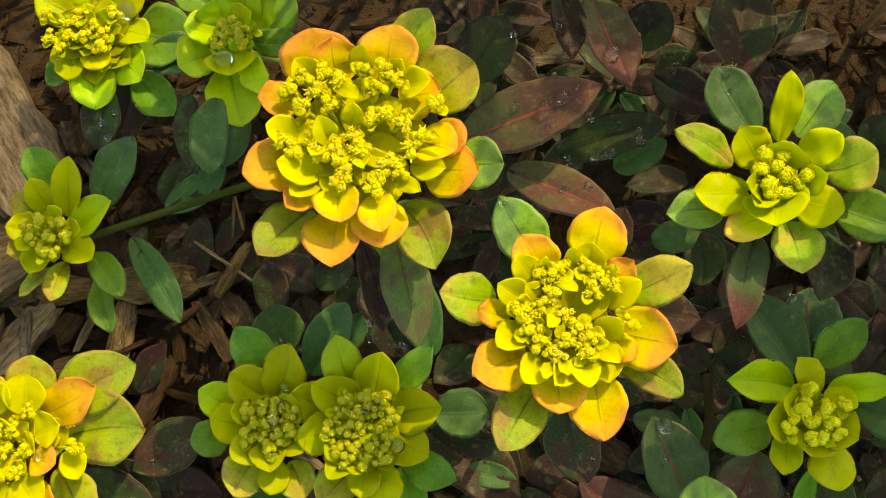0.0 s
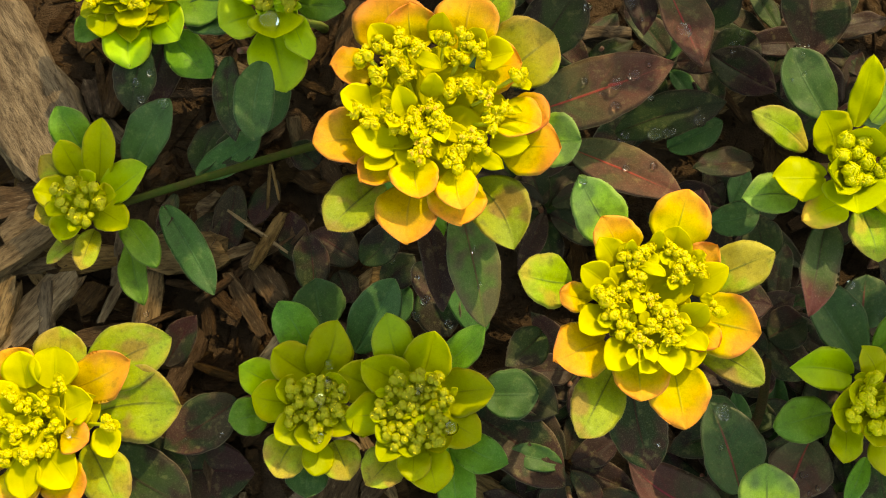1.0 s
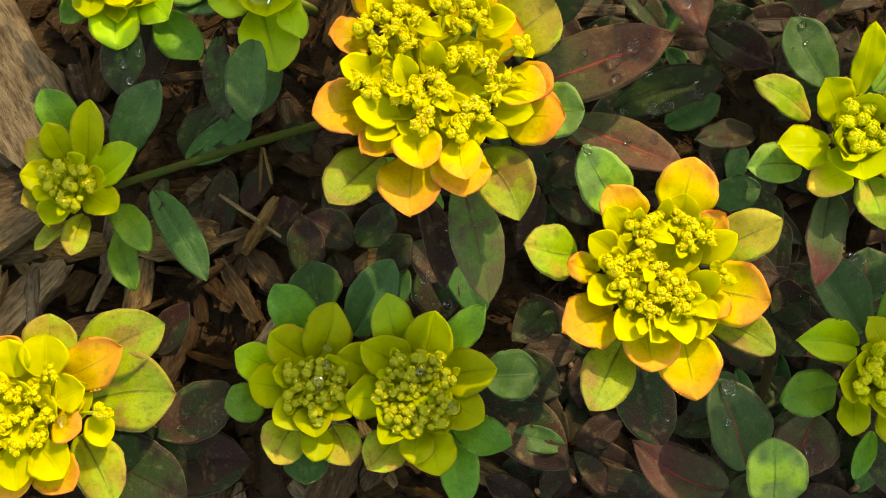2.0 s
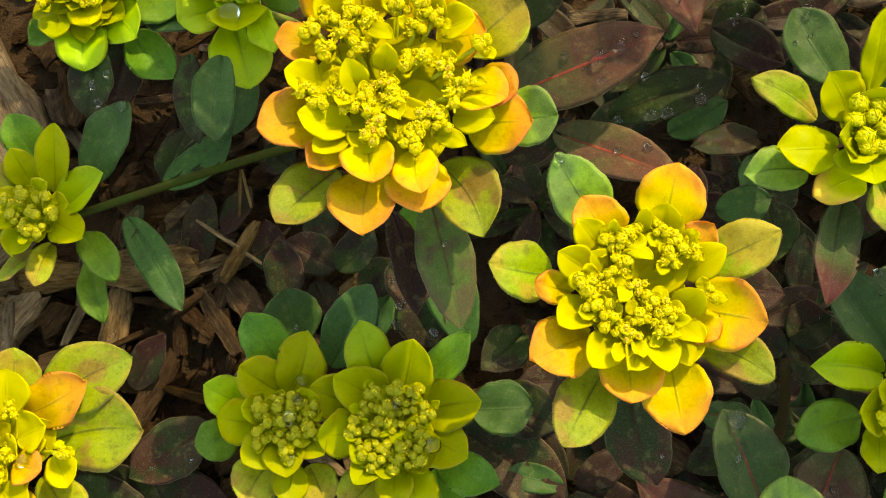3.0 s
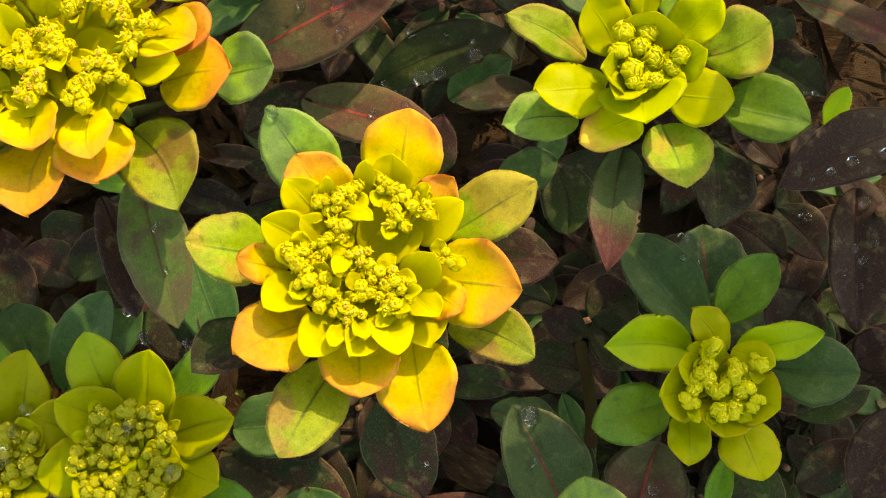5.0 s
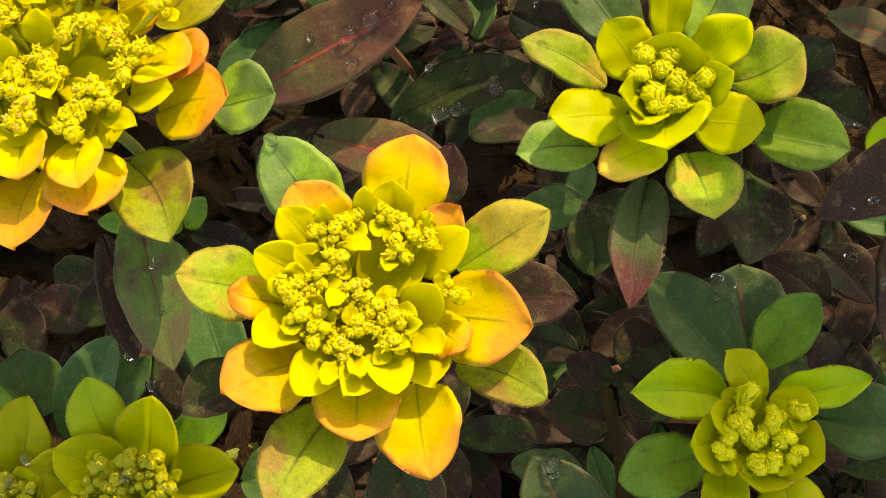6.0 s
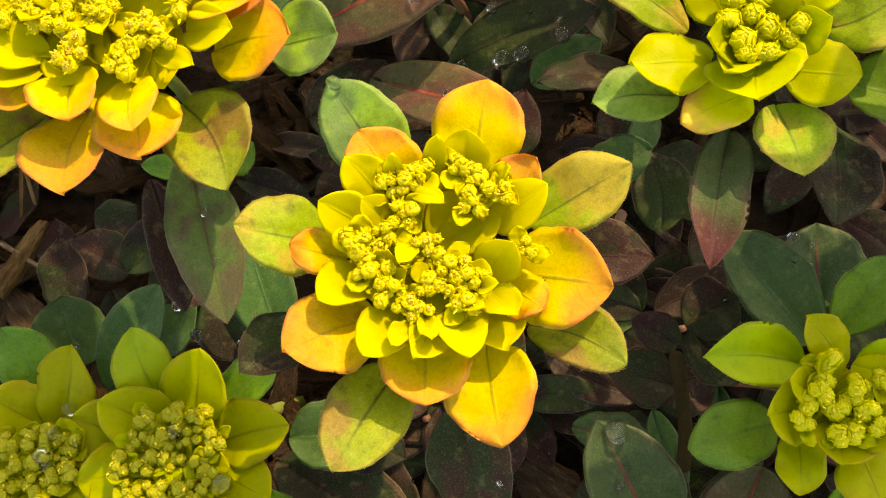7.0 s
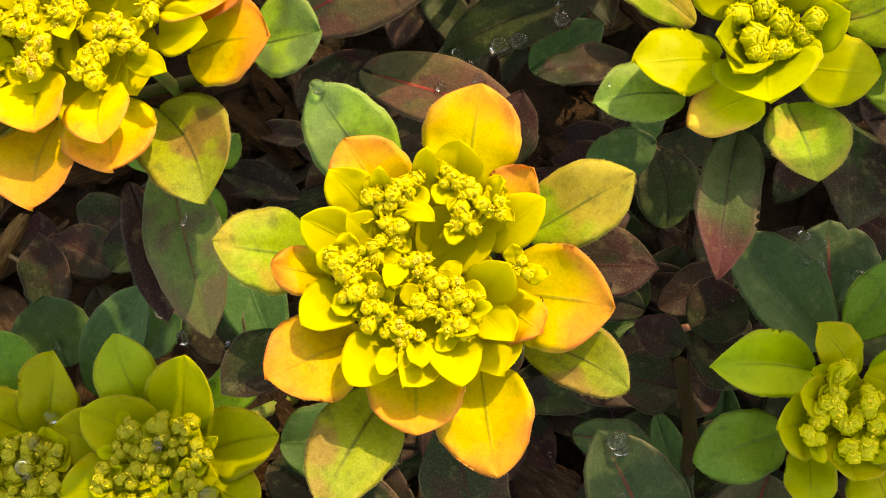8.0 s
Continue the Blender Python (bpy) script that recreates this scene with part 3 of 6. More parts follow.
tuft(main, (-5.0, -11.0, 112), (-10.5, -23.2, 110), 'yellow', 'yellow', 4, 2.1, 0.74, 2)
tuft(main, (-2.0, -13.7, 112), (-10.5, -23.2, 110), 'yellow', 'yellow', 4, 2.1, 0.74, 2)
tuft(main, (1.4, -15.3, 112), (-10.5, -23.2, 110), 'yellow', 'yellow', 4, 2.1, 0.74, 2)
tuft(main, (-3.0, -17.6, 112), (-10.5, -23.2, 110), 'yellow', 'yellow', 4, 2.1, 0.74, 2)
tuft(main, (-13.8, -18.7, 112), (-10.5, -23.2, 110), 'yellow', 'yellow', 4, 2.1, 0.74, 2)
tuft(main, (-9.8, -24.3, 112), (-10.5, -23.2, 110), 'ripe', 'yellow', 4, 2.1, 0.74, 2)
tuft(main, (-20.2, -24.6, 112), (-10.5, -23.2, 110), 'yellow', 'yellow', 4, 2.1, 0.74, 2)
tuft(main, (-22.1, -23.8, 112), (-10.5, -23.2, 110), 'yellow', 'yellow', 4, 2.1, 0.74, 2)
tuft(main, (-16.6, -22.0, 112), (-10.5, -23.2, 110), 'yellow', 'yellow', 4, 2.1, 0.74, 2)
tuft(main, (-19.9, -28.1, 112), (-10.5, -23.2, 110), 'yellow', 'yellow', 4, 2.1, 0.74, 2)
tuft(main, (-17.3, -29.0, 112), (-10.5, -23.2, 110), 'yellow', 'yellow', 4, 2.1, 0.74, 2)
tuft(main, (-4.7, -28.1, 112), (-10.5, -23.2, 110), 'ripe', 'yellow', 4, 2.1, 0.74, 2)
tuft(main, (-5.3, -31.0, 112), (-10.5, -23.2, 110), 'yellow', 'yellow', 4, 2.1, 0.74, 2)
tuft(main, (-1.9, -29.8, 112), (-10.5, -23.2, 110), 'yellow', 'yellow', 4, 2.1, 0.74, 2)
tuft(main, (-13.9, -33.5, 112), (-10.5, -23.2, 110), 'yellow', 'yellow', 4, 2.1, 0.74, 2)
tuft(main, (-11.2, -35.3, 112), (-10.5, -23.2, 110), 'ripe', 'yellow', 4, 2.1, 0.74, 2)
tuft(main, (-9.9, -31.2, 112), (-10.5, -23.2, 110), 'yellow', 'yellow', 4, 2.1, 0.74, 2)
tuft(main, (-3.8, -33.9, 112), (-10.5, -23.2, 110), 'yellow', 'yellow', 4, 2.1, 0.74, 2)
tuft(main, (-7.4, -27.1, 112), (-10.5, -23.2, 110), 'yellow', 'yellow', 4, 2.1, 0.74, 2)
tuft(main, (-16.9, -32.2, 112), (-10.5, -23.2, 110), 'yellow', 'yellow', 4, 2.1, 0.74, 2)
tuft(main, (5.1, -24.9, 112), (-10.5, -23.2, 110), 'yellow', 'yellow', 4, 2.1, 0.74, 2)

top = spurge((-75.8, 69.8), (15, -25, 113), 'tall spurge shoot with a wide yellow and orange flower head', GREEN_STEM)
leaf(top, 'bronze', (3.8, -41.5, 99), (-8.3, -57.2, 106), 14.0)
leaf(top, 'bronze', (29.0, -39.4, 99), (40.5, -58.3, 106), 16.1)
leaf(top, 'green', (43.5, -26.1, 95), (56.9, -25.7, 100), 15.0)
leaf(top, 'amber', (32.9, -11.0, 102), (47.1, 1.4, 106), 19.8)
leaf(top, 'sage', (25.3, 0.8, 99), (33.2, 16.6, 106), 13.9)
bract(top, 'rust', (1.0, -31.6, 104), (-13.9, -35.6, 110), 16.6)
bract(top, 'gold', (7.4, -36.2, 106), (-0.6, -44.9, 111), 10.2)
bract(top, 'rust', (12.9, -42.3, 102), (12.8, -59.6, 108), 17.3)
bract(top, 'gold', (22.6, -39.2, 105), (26.4, -53.7, 110), 15.9)
bract(top, 'gold', (35.6, -31.5, 104), (50.6, -31.1, 110), 16.2)
bract(top, 'rust', (34.8, -20.9, 106), (46.4, -24.9, 113), 13.2)
bract(top, 'rust', (-0.7, -12.6, 106), (-11.3, -14.6, 112), 11.3)
bract(top, 'rust', (4.3, -7.9, 104), (1.1, 7.4, 110), 21.0)
bract(top, 'rust', (23.2, -7.1, 104), (24.6, 9.7, 110), 18.1)
bract(top, 'gold', (10.0, -6.6, 106), (7.9, 3.9, 113), 15.2)
bract(top, 'gold', (26.7, -10.7, 106), (38.7, -9.3, 111), 15.3)
small_bract(top, 'yellow', (8.1, -34.2, 109.5), (-3.7, -33.2, 115.2), 8.5)
small_bract(top, 'gold', (12.9, -36.8, 109.5), (15.1, -48.5, 114.2), 11.5)
small_bract(top, 'gold', (24.0, -38.9, 109.5), (26.1, -50.6, 114.2), 10.1)
small_bract(top, 'yellow', (28.0, -35.8, 111.5), (35.7, -39.2, 115.2), 4.2)
small_bract(top, 'yellow', (10.3, -26.4, 111.5), (6.9, -20.8, 118.2), 6.5)
small_bract(top, 'yellow', (10.2, -10.9, 113.5), (17.6, -15.3, 118.2), 4.2)
small_bract(top, 'yellow', (14.8, -21.4, 112.5), (16.2, -16.7, 118.2), 5.9)
small_bract(top, 'yellow', (3.2, -8.9, 109.5), (-1.6, -4.0, 115.2), 7.8)
small_bract(top, 'yellow', (0.2, -24.6, 109.5), (-7.5, -23.0, 115.2), 8.2)
small_bract(top, 'gold', (33.0, -23.0, 109.5), (44.3, -27.3, 115.2), 12.2)
small_bract(top, 'yellow', (32.0, -30.4, 109.5), (41.7, -32.5, 115.2), 7.9)
small_bract(top, 'yellow', (7.4, -35.5, 108.5), (0.4, -41.6, 113.2), 7.1)
small_bract(top, 'yellow', (27.9, -8.8, 109.5), (35.9, -8.1, 115.2), 8.6)
small_bract(top, 'yellow', (16.6, -5.9, 109.5), (16.8, 0.6, 116.2), 7.2)
small_bract(top, 'yellow', (24.8, -7.5, 109.5), (27.9, -3.1, 116.2), 7.2)
small_bract(top, 'yellow', (14.1, -27.9, 112.5), (12.5, -33.3, 117.2), 4.8)
small_bract(top, 'yellow', (17.7, -29.1, 112.5), (20.3, -34.1, 117.2), 5.0)
small_bract(top, 'yellow', (7.6, -25.1, 111.5), (6.0, -31.6, 117.2), 5.0)
heart(top, (15.3, -25.0, 113), 21.5, 'yellow', 2)
tuft(top, (-2.3, -11.6, 115), (15.3, -25.0, 113), 'yellow', 'yellow', 4, 2.3, 0.85, 1)
tuft(top, (1.7, -9.1, 115), (15.3, -25.0, 113), 'yellow', 'yellow', 4, 2.3, 0.85, 1)
tuft(top, (5.2, -12.5, 115), (15.3, -25.0, 113), 'yellow', 'yellow', 4, 2.3, 0.85, 1)
tuft(top, (8.4, -16.5, 115), (15.3, -25.0, 113), 'yellow', 'yellow', 4, 2.3, 0.85, 1)
tuft(top, (1.0, -16.5, 115), (15.3, -25.0, 113), 'yellow', 'yellow', 4, 2.3, 0.85, 1)
tuft(top, (11.8, -9.3, 115), (15.3, -25.0, 113), 'yellow', 'yellow', 4, 2.3, 0.85, 1)
tuft(top, (18.1, -6.2, 115), (15.3, -25.0, 113), 'yellow', 'yellow', 4, 2.3, 0.85, 1)
tuft(top, (23.0, -4.8, 115), (15.3, -25.0, 113), 'yellow', 'yellow', 4, 2.3, 0.85, 1)
tuft(top, (26.5, -7.6, 115), (15.3, -25.0, 113), 'yellow', 'yellow', 4, 2.3, 0.85, 1)
tuft(top, (22.0, -11.1, 115), (15.3, -25.0, 113), 'yellow', 'yellow', 4, 2.3, 0.85, 1)
tuft(top, (21.2, -18.7, 115), (15.3, -25.0, 113), 'yellow', 'yellow', 4, 2.3, 0.85, 1)
tuft(top, (24.2, -17.4, 115), (15.3, -25.0, 113), 'yellow', 'yellow', 4, 2.3, 0.85, 1)
tuft(top, (15.1, -24.3, 115), (15.3, -25.0, 113), 'ripe', 'yellow', 4, 2.3, 0.85, 1)
tuft(top, (12.0, -28.5, 115), (15.3, -25.0, 113), 'yellow', 'yellow', 4, 2.3, 0.85, 1)
tuft(top, (17.2, -29.2, 115), (15.3, -25.0, 113), 'yellow', 'yellow', 4, 2.3, 0.85, 1)
tuft(top, (13.9, -33.9, 115), (15.3, -25.0, 113), 'ripe', 'yellow', 4, 2.3, 0.85, 1)
tuft(top, (14.5, -37.7, 115), (15.3, -25.0, 113), 'ripe', 'yellow', 4, 2.3, 0.85, 1)
tuft(top, (-2.3, -27.3, 115), (15.3, -25.0, 113), 'yellow', 'yellow', 4, 2.3, 0.85, 1)
tuft(top, (0.8, -30.0, 115), (15.3, -25.0, 113), 'yellow', 'yellow', 4, 2.3, 0.85, 1)
tuft(top, (29.9, -20.7, 115), (15.3, -25.0, 113), 'ripe', 'yellow', 4, 2.3, 0.85, 1)
tuft(top, (34.4, -23.3, 115), (15.3, -25.0, 113), 'yellow', 'yellow', 4, 2.3, 0.85, 1)
tuft(top, (32.1, -27.4, 115), (15.3, -25.0, 113), 'yellow', 'yellow', 4, 2.3, 0.85, 1)
tuft(top, (26.4, -31.4, 115), (15.3, -25.0, 113), 'ripe', 'yellow', 4, 2.3, 0.85, 1)
tuft(top, (24.6, -35.2, 115), (15.3, -25.0, 113), 'yellow', 'yellow', 4, 2.3, 0.85, 1)
tuft(top, (29.8, -34.4, 115), (15.3, -25.0, 113), 'yellow', 'yellow', 4, 2.3, 0.85, 1)
tuft(top, (22.8, -39.0, 115), (15.3, -25.0, 113), 'yellow', 'yellow', 4, 2.3, 0.85, 1)
tuft(top, (19.3, -27.8, 115), (15.3, -25.0, 113), 'yellow', 'yellow', 4, 2.3, 0.85, 1)
tuft(top, (37.8, -14.0, 115), (15.3, -25.0, 113), 'yellow', 'yellow', 4, 2.3, 0.85, 1)
tuft(top, (4.8, -27.3, 115), (15.3, -25.0, 113), 'yellow', 'yellow', 4, 2.3, 0.85, 1)
tuft(top, (8.0, -30.7, 115), (15.3, -25.0, 113), 'yellow', 'yellow', 4, 2.3, 0.85, 1)
tuft(top, (6.6, -6.7, 115), (15.3, -25.0, 113), 'yellow', 'yellow', 4, 2.3, 0.85, 1)

right = spurge((64.2, 60.5), (-5, -15, 97), 'spurge shoot with a lemon-yellow cupped flower head', RED_STEM)
leaf(right, 'teal', (-9.3, 1, 83), (-21.7, 20.8, 85), 15.4)
leaf(right, 'green', (2.3, 0.4, 85), (11.9, 16.8, 88), 14.6)
leaf(right, 'sage', (-16.3, -9.4, 85), (-34.1, -1.4, 91), 10.1)
leaf(right, 'green', (-18.9, -22.8, 85), (-35.7, -26.2, 89), 11.7)
leaf(right, 'sage', (-1.1, -25.9, 87), (2.1, -41.4, 91), 14.8)
leaf(right, 'mulberry', (-8.4, -28.9, 81), (-14.2, -57.2, 84), 11.2)
leaf(right, 'leafgreen', (13.8, -19.1, 83), (31.3, -26.0, 87), 15.3)
leaf(right, 'sage', (8.9, -10.2, 87), (22.5, -5.2, 93), 15.5)
leaf(right, 'dusk', (13.7, -24.6, 74), (11.2, -46.6, 78), 16.0)
leaf(right, 'lemon', (-3.8, -2.4, 88), (-3.3, 15.2, 99), 9.0)
bract(right, 'lemon', (-13.3, -18.6, 91), (-29.4, -21.3, 96), 13.1)
bract(right, 'blush', (-5.8, -24.3, 89), (-19.8, -31.9, 93), 10.7)
bract(right, 'lemon', (-0.3, -20.2, 91), (12.6, -23.6, 95), 13.1)
bract(right, 'lemon', (-10.5, -11.1, 92), (-17.9, -2.8, 100), 12.6)
bract(right, 'lemon', (1.4, -10.2, 92), (10.2, -3.2, 100), 11.0)
small_bract(right, 'lemon', (-5.7, -19.5, 93.5), (-7.5, -30.4, 100.2), 15.8)
small_bract(right, 'lemon', (-9.1, -19.1, 94.5), (-16.0, -19.3, 102.2), 9.2)
small_bract(right, 'lemon', (0.3, -17.9, 94.5), (5.4, -15.4, 102.2), 8.1)
small_bract(right, 'lemon', (-5.4, -11.2, 94.5), (-4.0, -7.1, 102.2), 12.5)
small_bract(right, 'lemon', (-8.4, -19.5, 94.5), (-13.5, -25.5, 101.2), 7.1)
small_bract(right, 'lemon', (-1.6, -18.3, 94.5), (0.2, -24.4, 101.2), 6.6)
heart(right, (-6.2, -15.4, 97), 8.5, 'lemon', 1)
tuft(right, (-10.7, -10.4, 99), (-6.2, -15.4, 97), 'lemon', 'lemon', 2, 1.1, 1.15, 1)
tuft(right, (-4.8, -9.7, 99), (-6.2, -15.4, 97), 'lemon', 'lemon', 2, 1.1, 1.15, 1)
tuft(right, (-12.1, -14.0, 99), (-6.2, -15.4, 97), 'lemon', 'lemon', 2, 1.1, 1.15, 1)
tuft(right, (-4.1, -14.9, 99), (-6.2, -15.4, 97), 'lemon', 'lemon', 2, 1.1, 1.15, 1)
tuft(right, (-1.0, -17.3, 99), (-6.2, -15.4, 97), 'lemon', 'lemon', 2, 1.1, 1.15, 1)
tuft(right, (-9.4, -18.0, 99), (-6.2, -15.4, 97), 'lemon', 'lemon', 2, 1.1, 1.15, 1)
tuft(right, (-5.1, -20.9, 99), (-6.2, -15.4, 97), 'lemon', 'lemon', 2, 1.1, 1.15, 1)
tuft(right, (-9.1, -21.1, 99), (-6.2, -15.4, 97), 'lemon', 'lemon', 2, 1.1, 1.15, 1)
tuft(right, (1.0, -15.0, 99), (-6.2, -15.4, 97), 'lemon', 'lemon', 2, 1.1, 1.15, 1)
tuft(right, (-6.6, -13.1, 99), (-6.2, -15.4, 97), 'lemon', 'lemon', 2, 1.1, 1.15, 1)

low = spurge((66.2, -3.8), (10, -15, 66), 'shaded spurge shoot with a lime green opening head', RED_STEM)
leaf(low, 'dusk', (22.1, -27.5, 42), (27.3, -50.8, 40), 13.7)
leaf(low, 'leafgreen', (16.4, -30.3, 46), (11.3, -45.2, 44), 5.9)
leaf(low, 'teal', (10.5, -0.6, 54), (-8.1, 20.2, 61), 16.7)
leaf(low, 'leafgreen', (15.3, 1.7, 54), (27.7, 15.4, 61), 12.0)
leaf(low, 'lime', (6.7, -5.9, 57), (-14.5, -6.2, 65), 12.9)
leaf(low, 'leafgreen', (2.4, -17.7, 54), (-17.3, -24.0, 61), 13.4)
leaf(low, 'teal', (26.3, -9.9, 54), (44.3, -12.5, 61), 16.6)
leaf(low, 'lime', (17.2, -6.5, 58), (35.2, -4.1, 66), 8.7)
bract(low, 'moss', (4.4, -20.2, 59), (3.1, -32.6, 62), 10.1)
bract(low, 'moss', (16.3, -22.4, 59), (19.7, -36.1, 62), 14.5)
bract(low, 'moss', (13.0, -7.4, 62), (5.0, 1.5, 69), 9.6)
small_bract(low, 'moss', (5.4, -16.2, 64.5), (-3.7, -18.2, 70.2), 11.9)
small_bract(low, 'moss', (16.1, -17.7, 64.5), (22.1, -21.2, 70.2), 11.9)
small_bract(low, 'moss', (11.1, -18.9, 64.5), (9.8, -27.0, 69.2), 12.1)
small_bract(low, 'moss', (14.1, -7.3, 65.5), (21.6, -11.8, 71.2), 6.6)
small_bract(low, 'moss', (7.3, -13.8, 65.5), (0.1, -11.3, 72.2), 7.6)
small_bract(low, 'moss', (10.4, -10.6, 65.5), (6.1, -6.9, 72.2), 6.4)
heart(low, (10.5, -14.1, 68), 9.7, 'moss', 1)
tuft(low, (7.9, -7.5, 70), (10.5, -14.1, 68), 'lemon', 'moss', 3, 1.7, 0.95, 1)
tuft(low, (7.0, -11.8, 70), (10.5, -14.1, 68), 'lemon', 'moss', 3, 1.7, 0.95, 1)
tuft(low, (4.1, -15.6, 70), (10.5, -14.1, 68), 'lemon', 'moss', 3, 1.7, 0.95, 1)
tuft(low, (2.7, -19.3, 70), (10.5, -14.1, 68), 'lemon', 'moss', 3, 1.7, 0.95, 1)
tuft(low, (9.3, -16.7, 70), (10.5, -14.1, 68), 'lemon', 'moss', 3, 1.7, 0.95, 1)
tuft(low, (14.0, -11.9, 70), (10.5, -14.1, 68), 'lemon', 'moss', 3, 1.7, 0.95, 1)
tuft(low, (18.2, -10.9, 70), (10.5, -14.1, 68), 'lemon', 'moss', 3, 1.7, 0.95, 1)
tuft(low, (14.6, -16.8, 70), (10.5, -14.1, 68), 'lemon', 'moss', 3, 1.7, 0.95, 1)
tuft(low, (16.9, -19.6, 70), (10.5, -14.1, 68), 'lemon', 'moss', 3, 1.7, 0.95, 1)
tuft(low, (9.1, -21.7, 70), (10.5, -14.1, 68), 'lemon', 'moss', 3, 1.7, 0.95, 1)
tuft(low, (11.7, -21.3, 70), (10.5, -14.1, 68), 'lemon', 'moss', 3, 1.7, 0.95, 1)
tuft(low, (6.2, -13.3, 70), (10.5, -14.1, 68), 'lemon', 'moss', 3, 1.7, 0.95, 1)
tuft(low, (12.5, -14.4, 70), (10.5, -14.1, 68), 'lemon', 'moss', 3, 1.7, 0.95, 1)

pairright = spurge((-42.9, -10.5), (-15, -20, 52), 'low spurge shoot with a yellow-green budding head', GREEN_STEM)
leaf(pairright, 'lime', (-19.2, -9.1, 42), (-26.4, 8.0, 53), 13.3)
leaf(pairright, 'moss', (-14.2, -12.1, 42), (-11.2, 3.6, 52), 14.9)
leaf(pairright, 'moss', (-17.9, -15.0, 42), (-32.7, -7.9, 51), 13.6)
leaf(pairright, 'moss', (-26.3, -15.6, 40), (-39.9, -10.9, 47), 13.7)
leaf(pairright, 'moss', (-9.4, -16.3, 42), (8.7, -12.3, 49), 14.8)
leaf(pairright, 'leafgreen', (-3.4, -26.9, 38), (15.0, -34.4, 45), 12.1)
leaf(pairright, 'amber', (-19.6, -33.6, 40), (-28.2, -44.6, 45), 13.5)
leaf(pairright, 'leafgreen', (-3.2, -31.4, 34), (1.3, -54.7, 37), 13.0)
leaf(pairright, 'teal', (5.7, -13.5, 32), (24.2, -11.9, 33), 16.2)
leaf(pairright, 'leafgreen', (-11.0, -8.3, 36), (4.5, 7.6, 45), 10.7)
leaf(pairright, 'teal', (-36.5, -3.6, 34), (-25.3, 20.4, 41), 15.6)
bract(pairright, 'moss', (-21.7, -22.3, 43), (-36.4, -24.4, 49), 14.2)
bract(pairright, 'moss', (-8.8, -21.5, 43), (5.7, -27.8, 49), 14.4)
bract(pairright, 'moss', (-11.3, -31.2, 43), (-6.7, -45.1, 47), 14.4)
bract(pairright, 'moss', (-14.4, -31.5, 43), (-14.2, -42.2, 48), 11.0)
small_bract(pairright, 'moss', (-19.2, -28.8, 48.5), (-24.4, -36.7, 54.2), 7.9)
small_bract(pairright, 'moss', (-8.7, -27.3, 48.5), (-6.1, -32.9, 53.2), 8.2)
small_bract(pairright, 'moss', (-20.0, -25.0, 48.5), (-25.4, -30.7, 54.2), 7.3)
small_bract(pairright, 'moss', (-15.7, -28.8, 49.5), (-16.7, -34.8, 54.2), 6.6)
heart(pairright, (-15.4, -20.6, 52), 14.2, 'moss', 1)
tuft(pairright, (-20.8, -12.0, 54), (-15.4, -20.6, 52), 'lime', 'moss', 4, 2.6, 0.84, 2)
tuft(pairright, (-14.9, -11.5, 54), (-15.4, -20.6, 52), 'lime', 'moss', 4, 2.6, 0.84, 2)
tuft(pairright, (-9.8, -11.9, 54), (-15.4, -20.6, 52), 'lime', 'moss', 4, 2.6, 0.84, 2)
tuft(pairright, (-23.3, -16.4, 54), (-15.4, -20.6, 52), 'lime', 'moss', 4, 2.6, 0.84, 2)
tuft(pairright, (-17.8, -15.9, 54), (-15.4, -20.6, 52), 'lime', 'moss', 4, 2.6, 0.84, 2)
tuft(pairright, (-12.0, -15.7, 54), (-15.4, -20.6, 52), 'lime', 'moss', 4, 2.6, 0.84, 2)
tuft(pairright, (-6.1, -16.2, 54), (-15.4, -20.6, 52), 'lime', 'moss', 4, 2.6, 0.84, 2)
tuft(pairright, (-25.6, -21.6, 54), (-15.4, -20.6, 52), 'lime', 'moss', 4, 2.6, 0.84, 2)
tuft(pairright, (-19.8, -21.1, 54), (-15.4, -20.6, 52), 'lime', 'moss', 4, 2.6, 0.84, 2)
tuft(pairright, (-14.5, -20.6, 54), (-15.4, -20.6, 52), 'lime', 'moss', 4, 2.6, 0.84, 2)
tuft(pairright, (-8.6, -20.9, 54), (-15.4, -20.6, 52), 'lime', 'moss', 4, 2.6, 0.84, 2)
tuft(pairright, (-22.9, -26.7, 54), (-15.4, -20.6, 52), 'lime', 'moss', 4, 2.6, 0.84, 2)
tuft(pairright, (-17.6, -26.2, 54), (-15.4, -20.6, 52), 'lime', 'moss', 4, 2.6, 0.84, 2)
tuft(pairright, (-11.8, -25.6, 54), (-15.4, -20.6, 52), 'lime', 'moss', 4, 2.6, 0.84, 2)
tuft(pairright, (-6.1, -24.8, 54), (-15.4, -20.6, 52), 'lime', 'moss', 4, 2.6, 0.84, 2)
tuft(pairright, (-19.6, -30.6, 54), (-15.4, -20.6, 52), 'lime', 'moss', 4, 2.6, 0.84, 2)
tuft(pairright, (-14.1, -30.4, 54), (-15.4, -20.6, 52), 'lime', 'moss', 4, 2.6, 0.84, 2)
tuft(pairright, (-8.9, -29.6, 54), (-15.4, -20.6, 52), 'lime', 'moss', 4, 2.6, 0.84, 2)

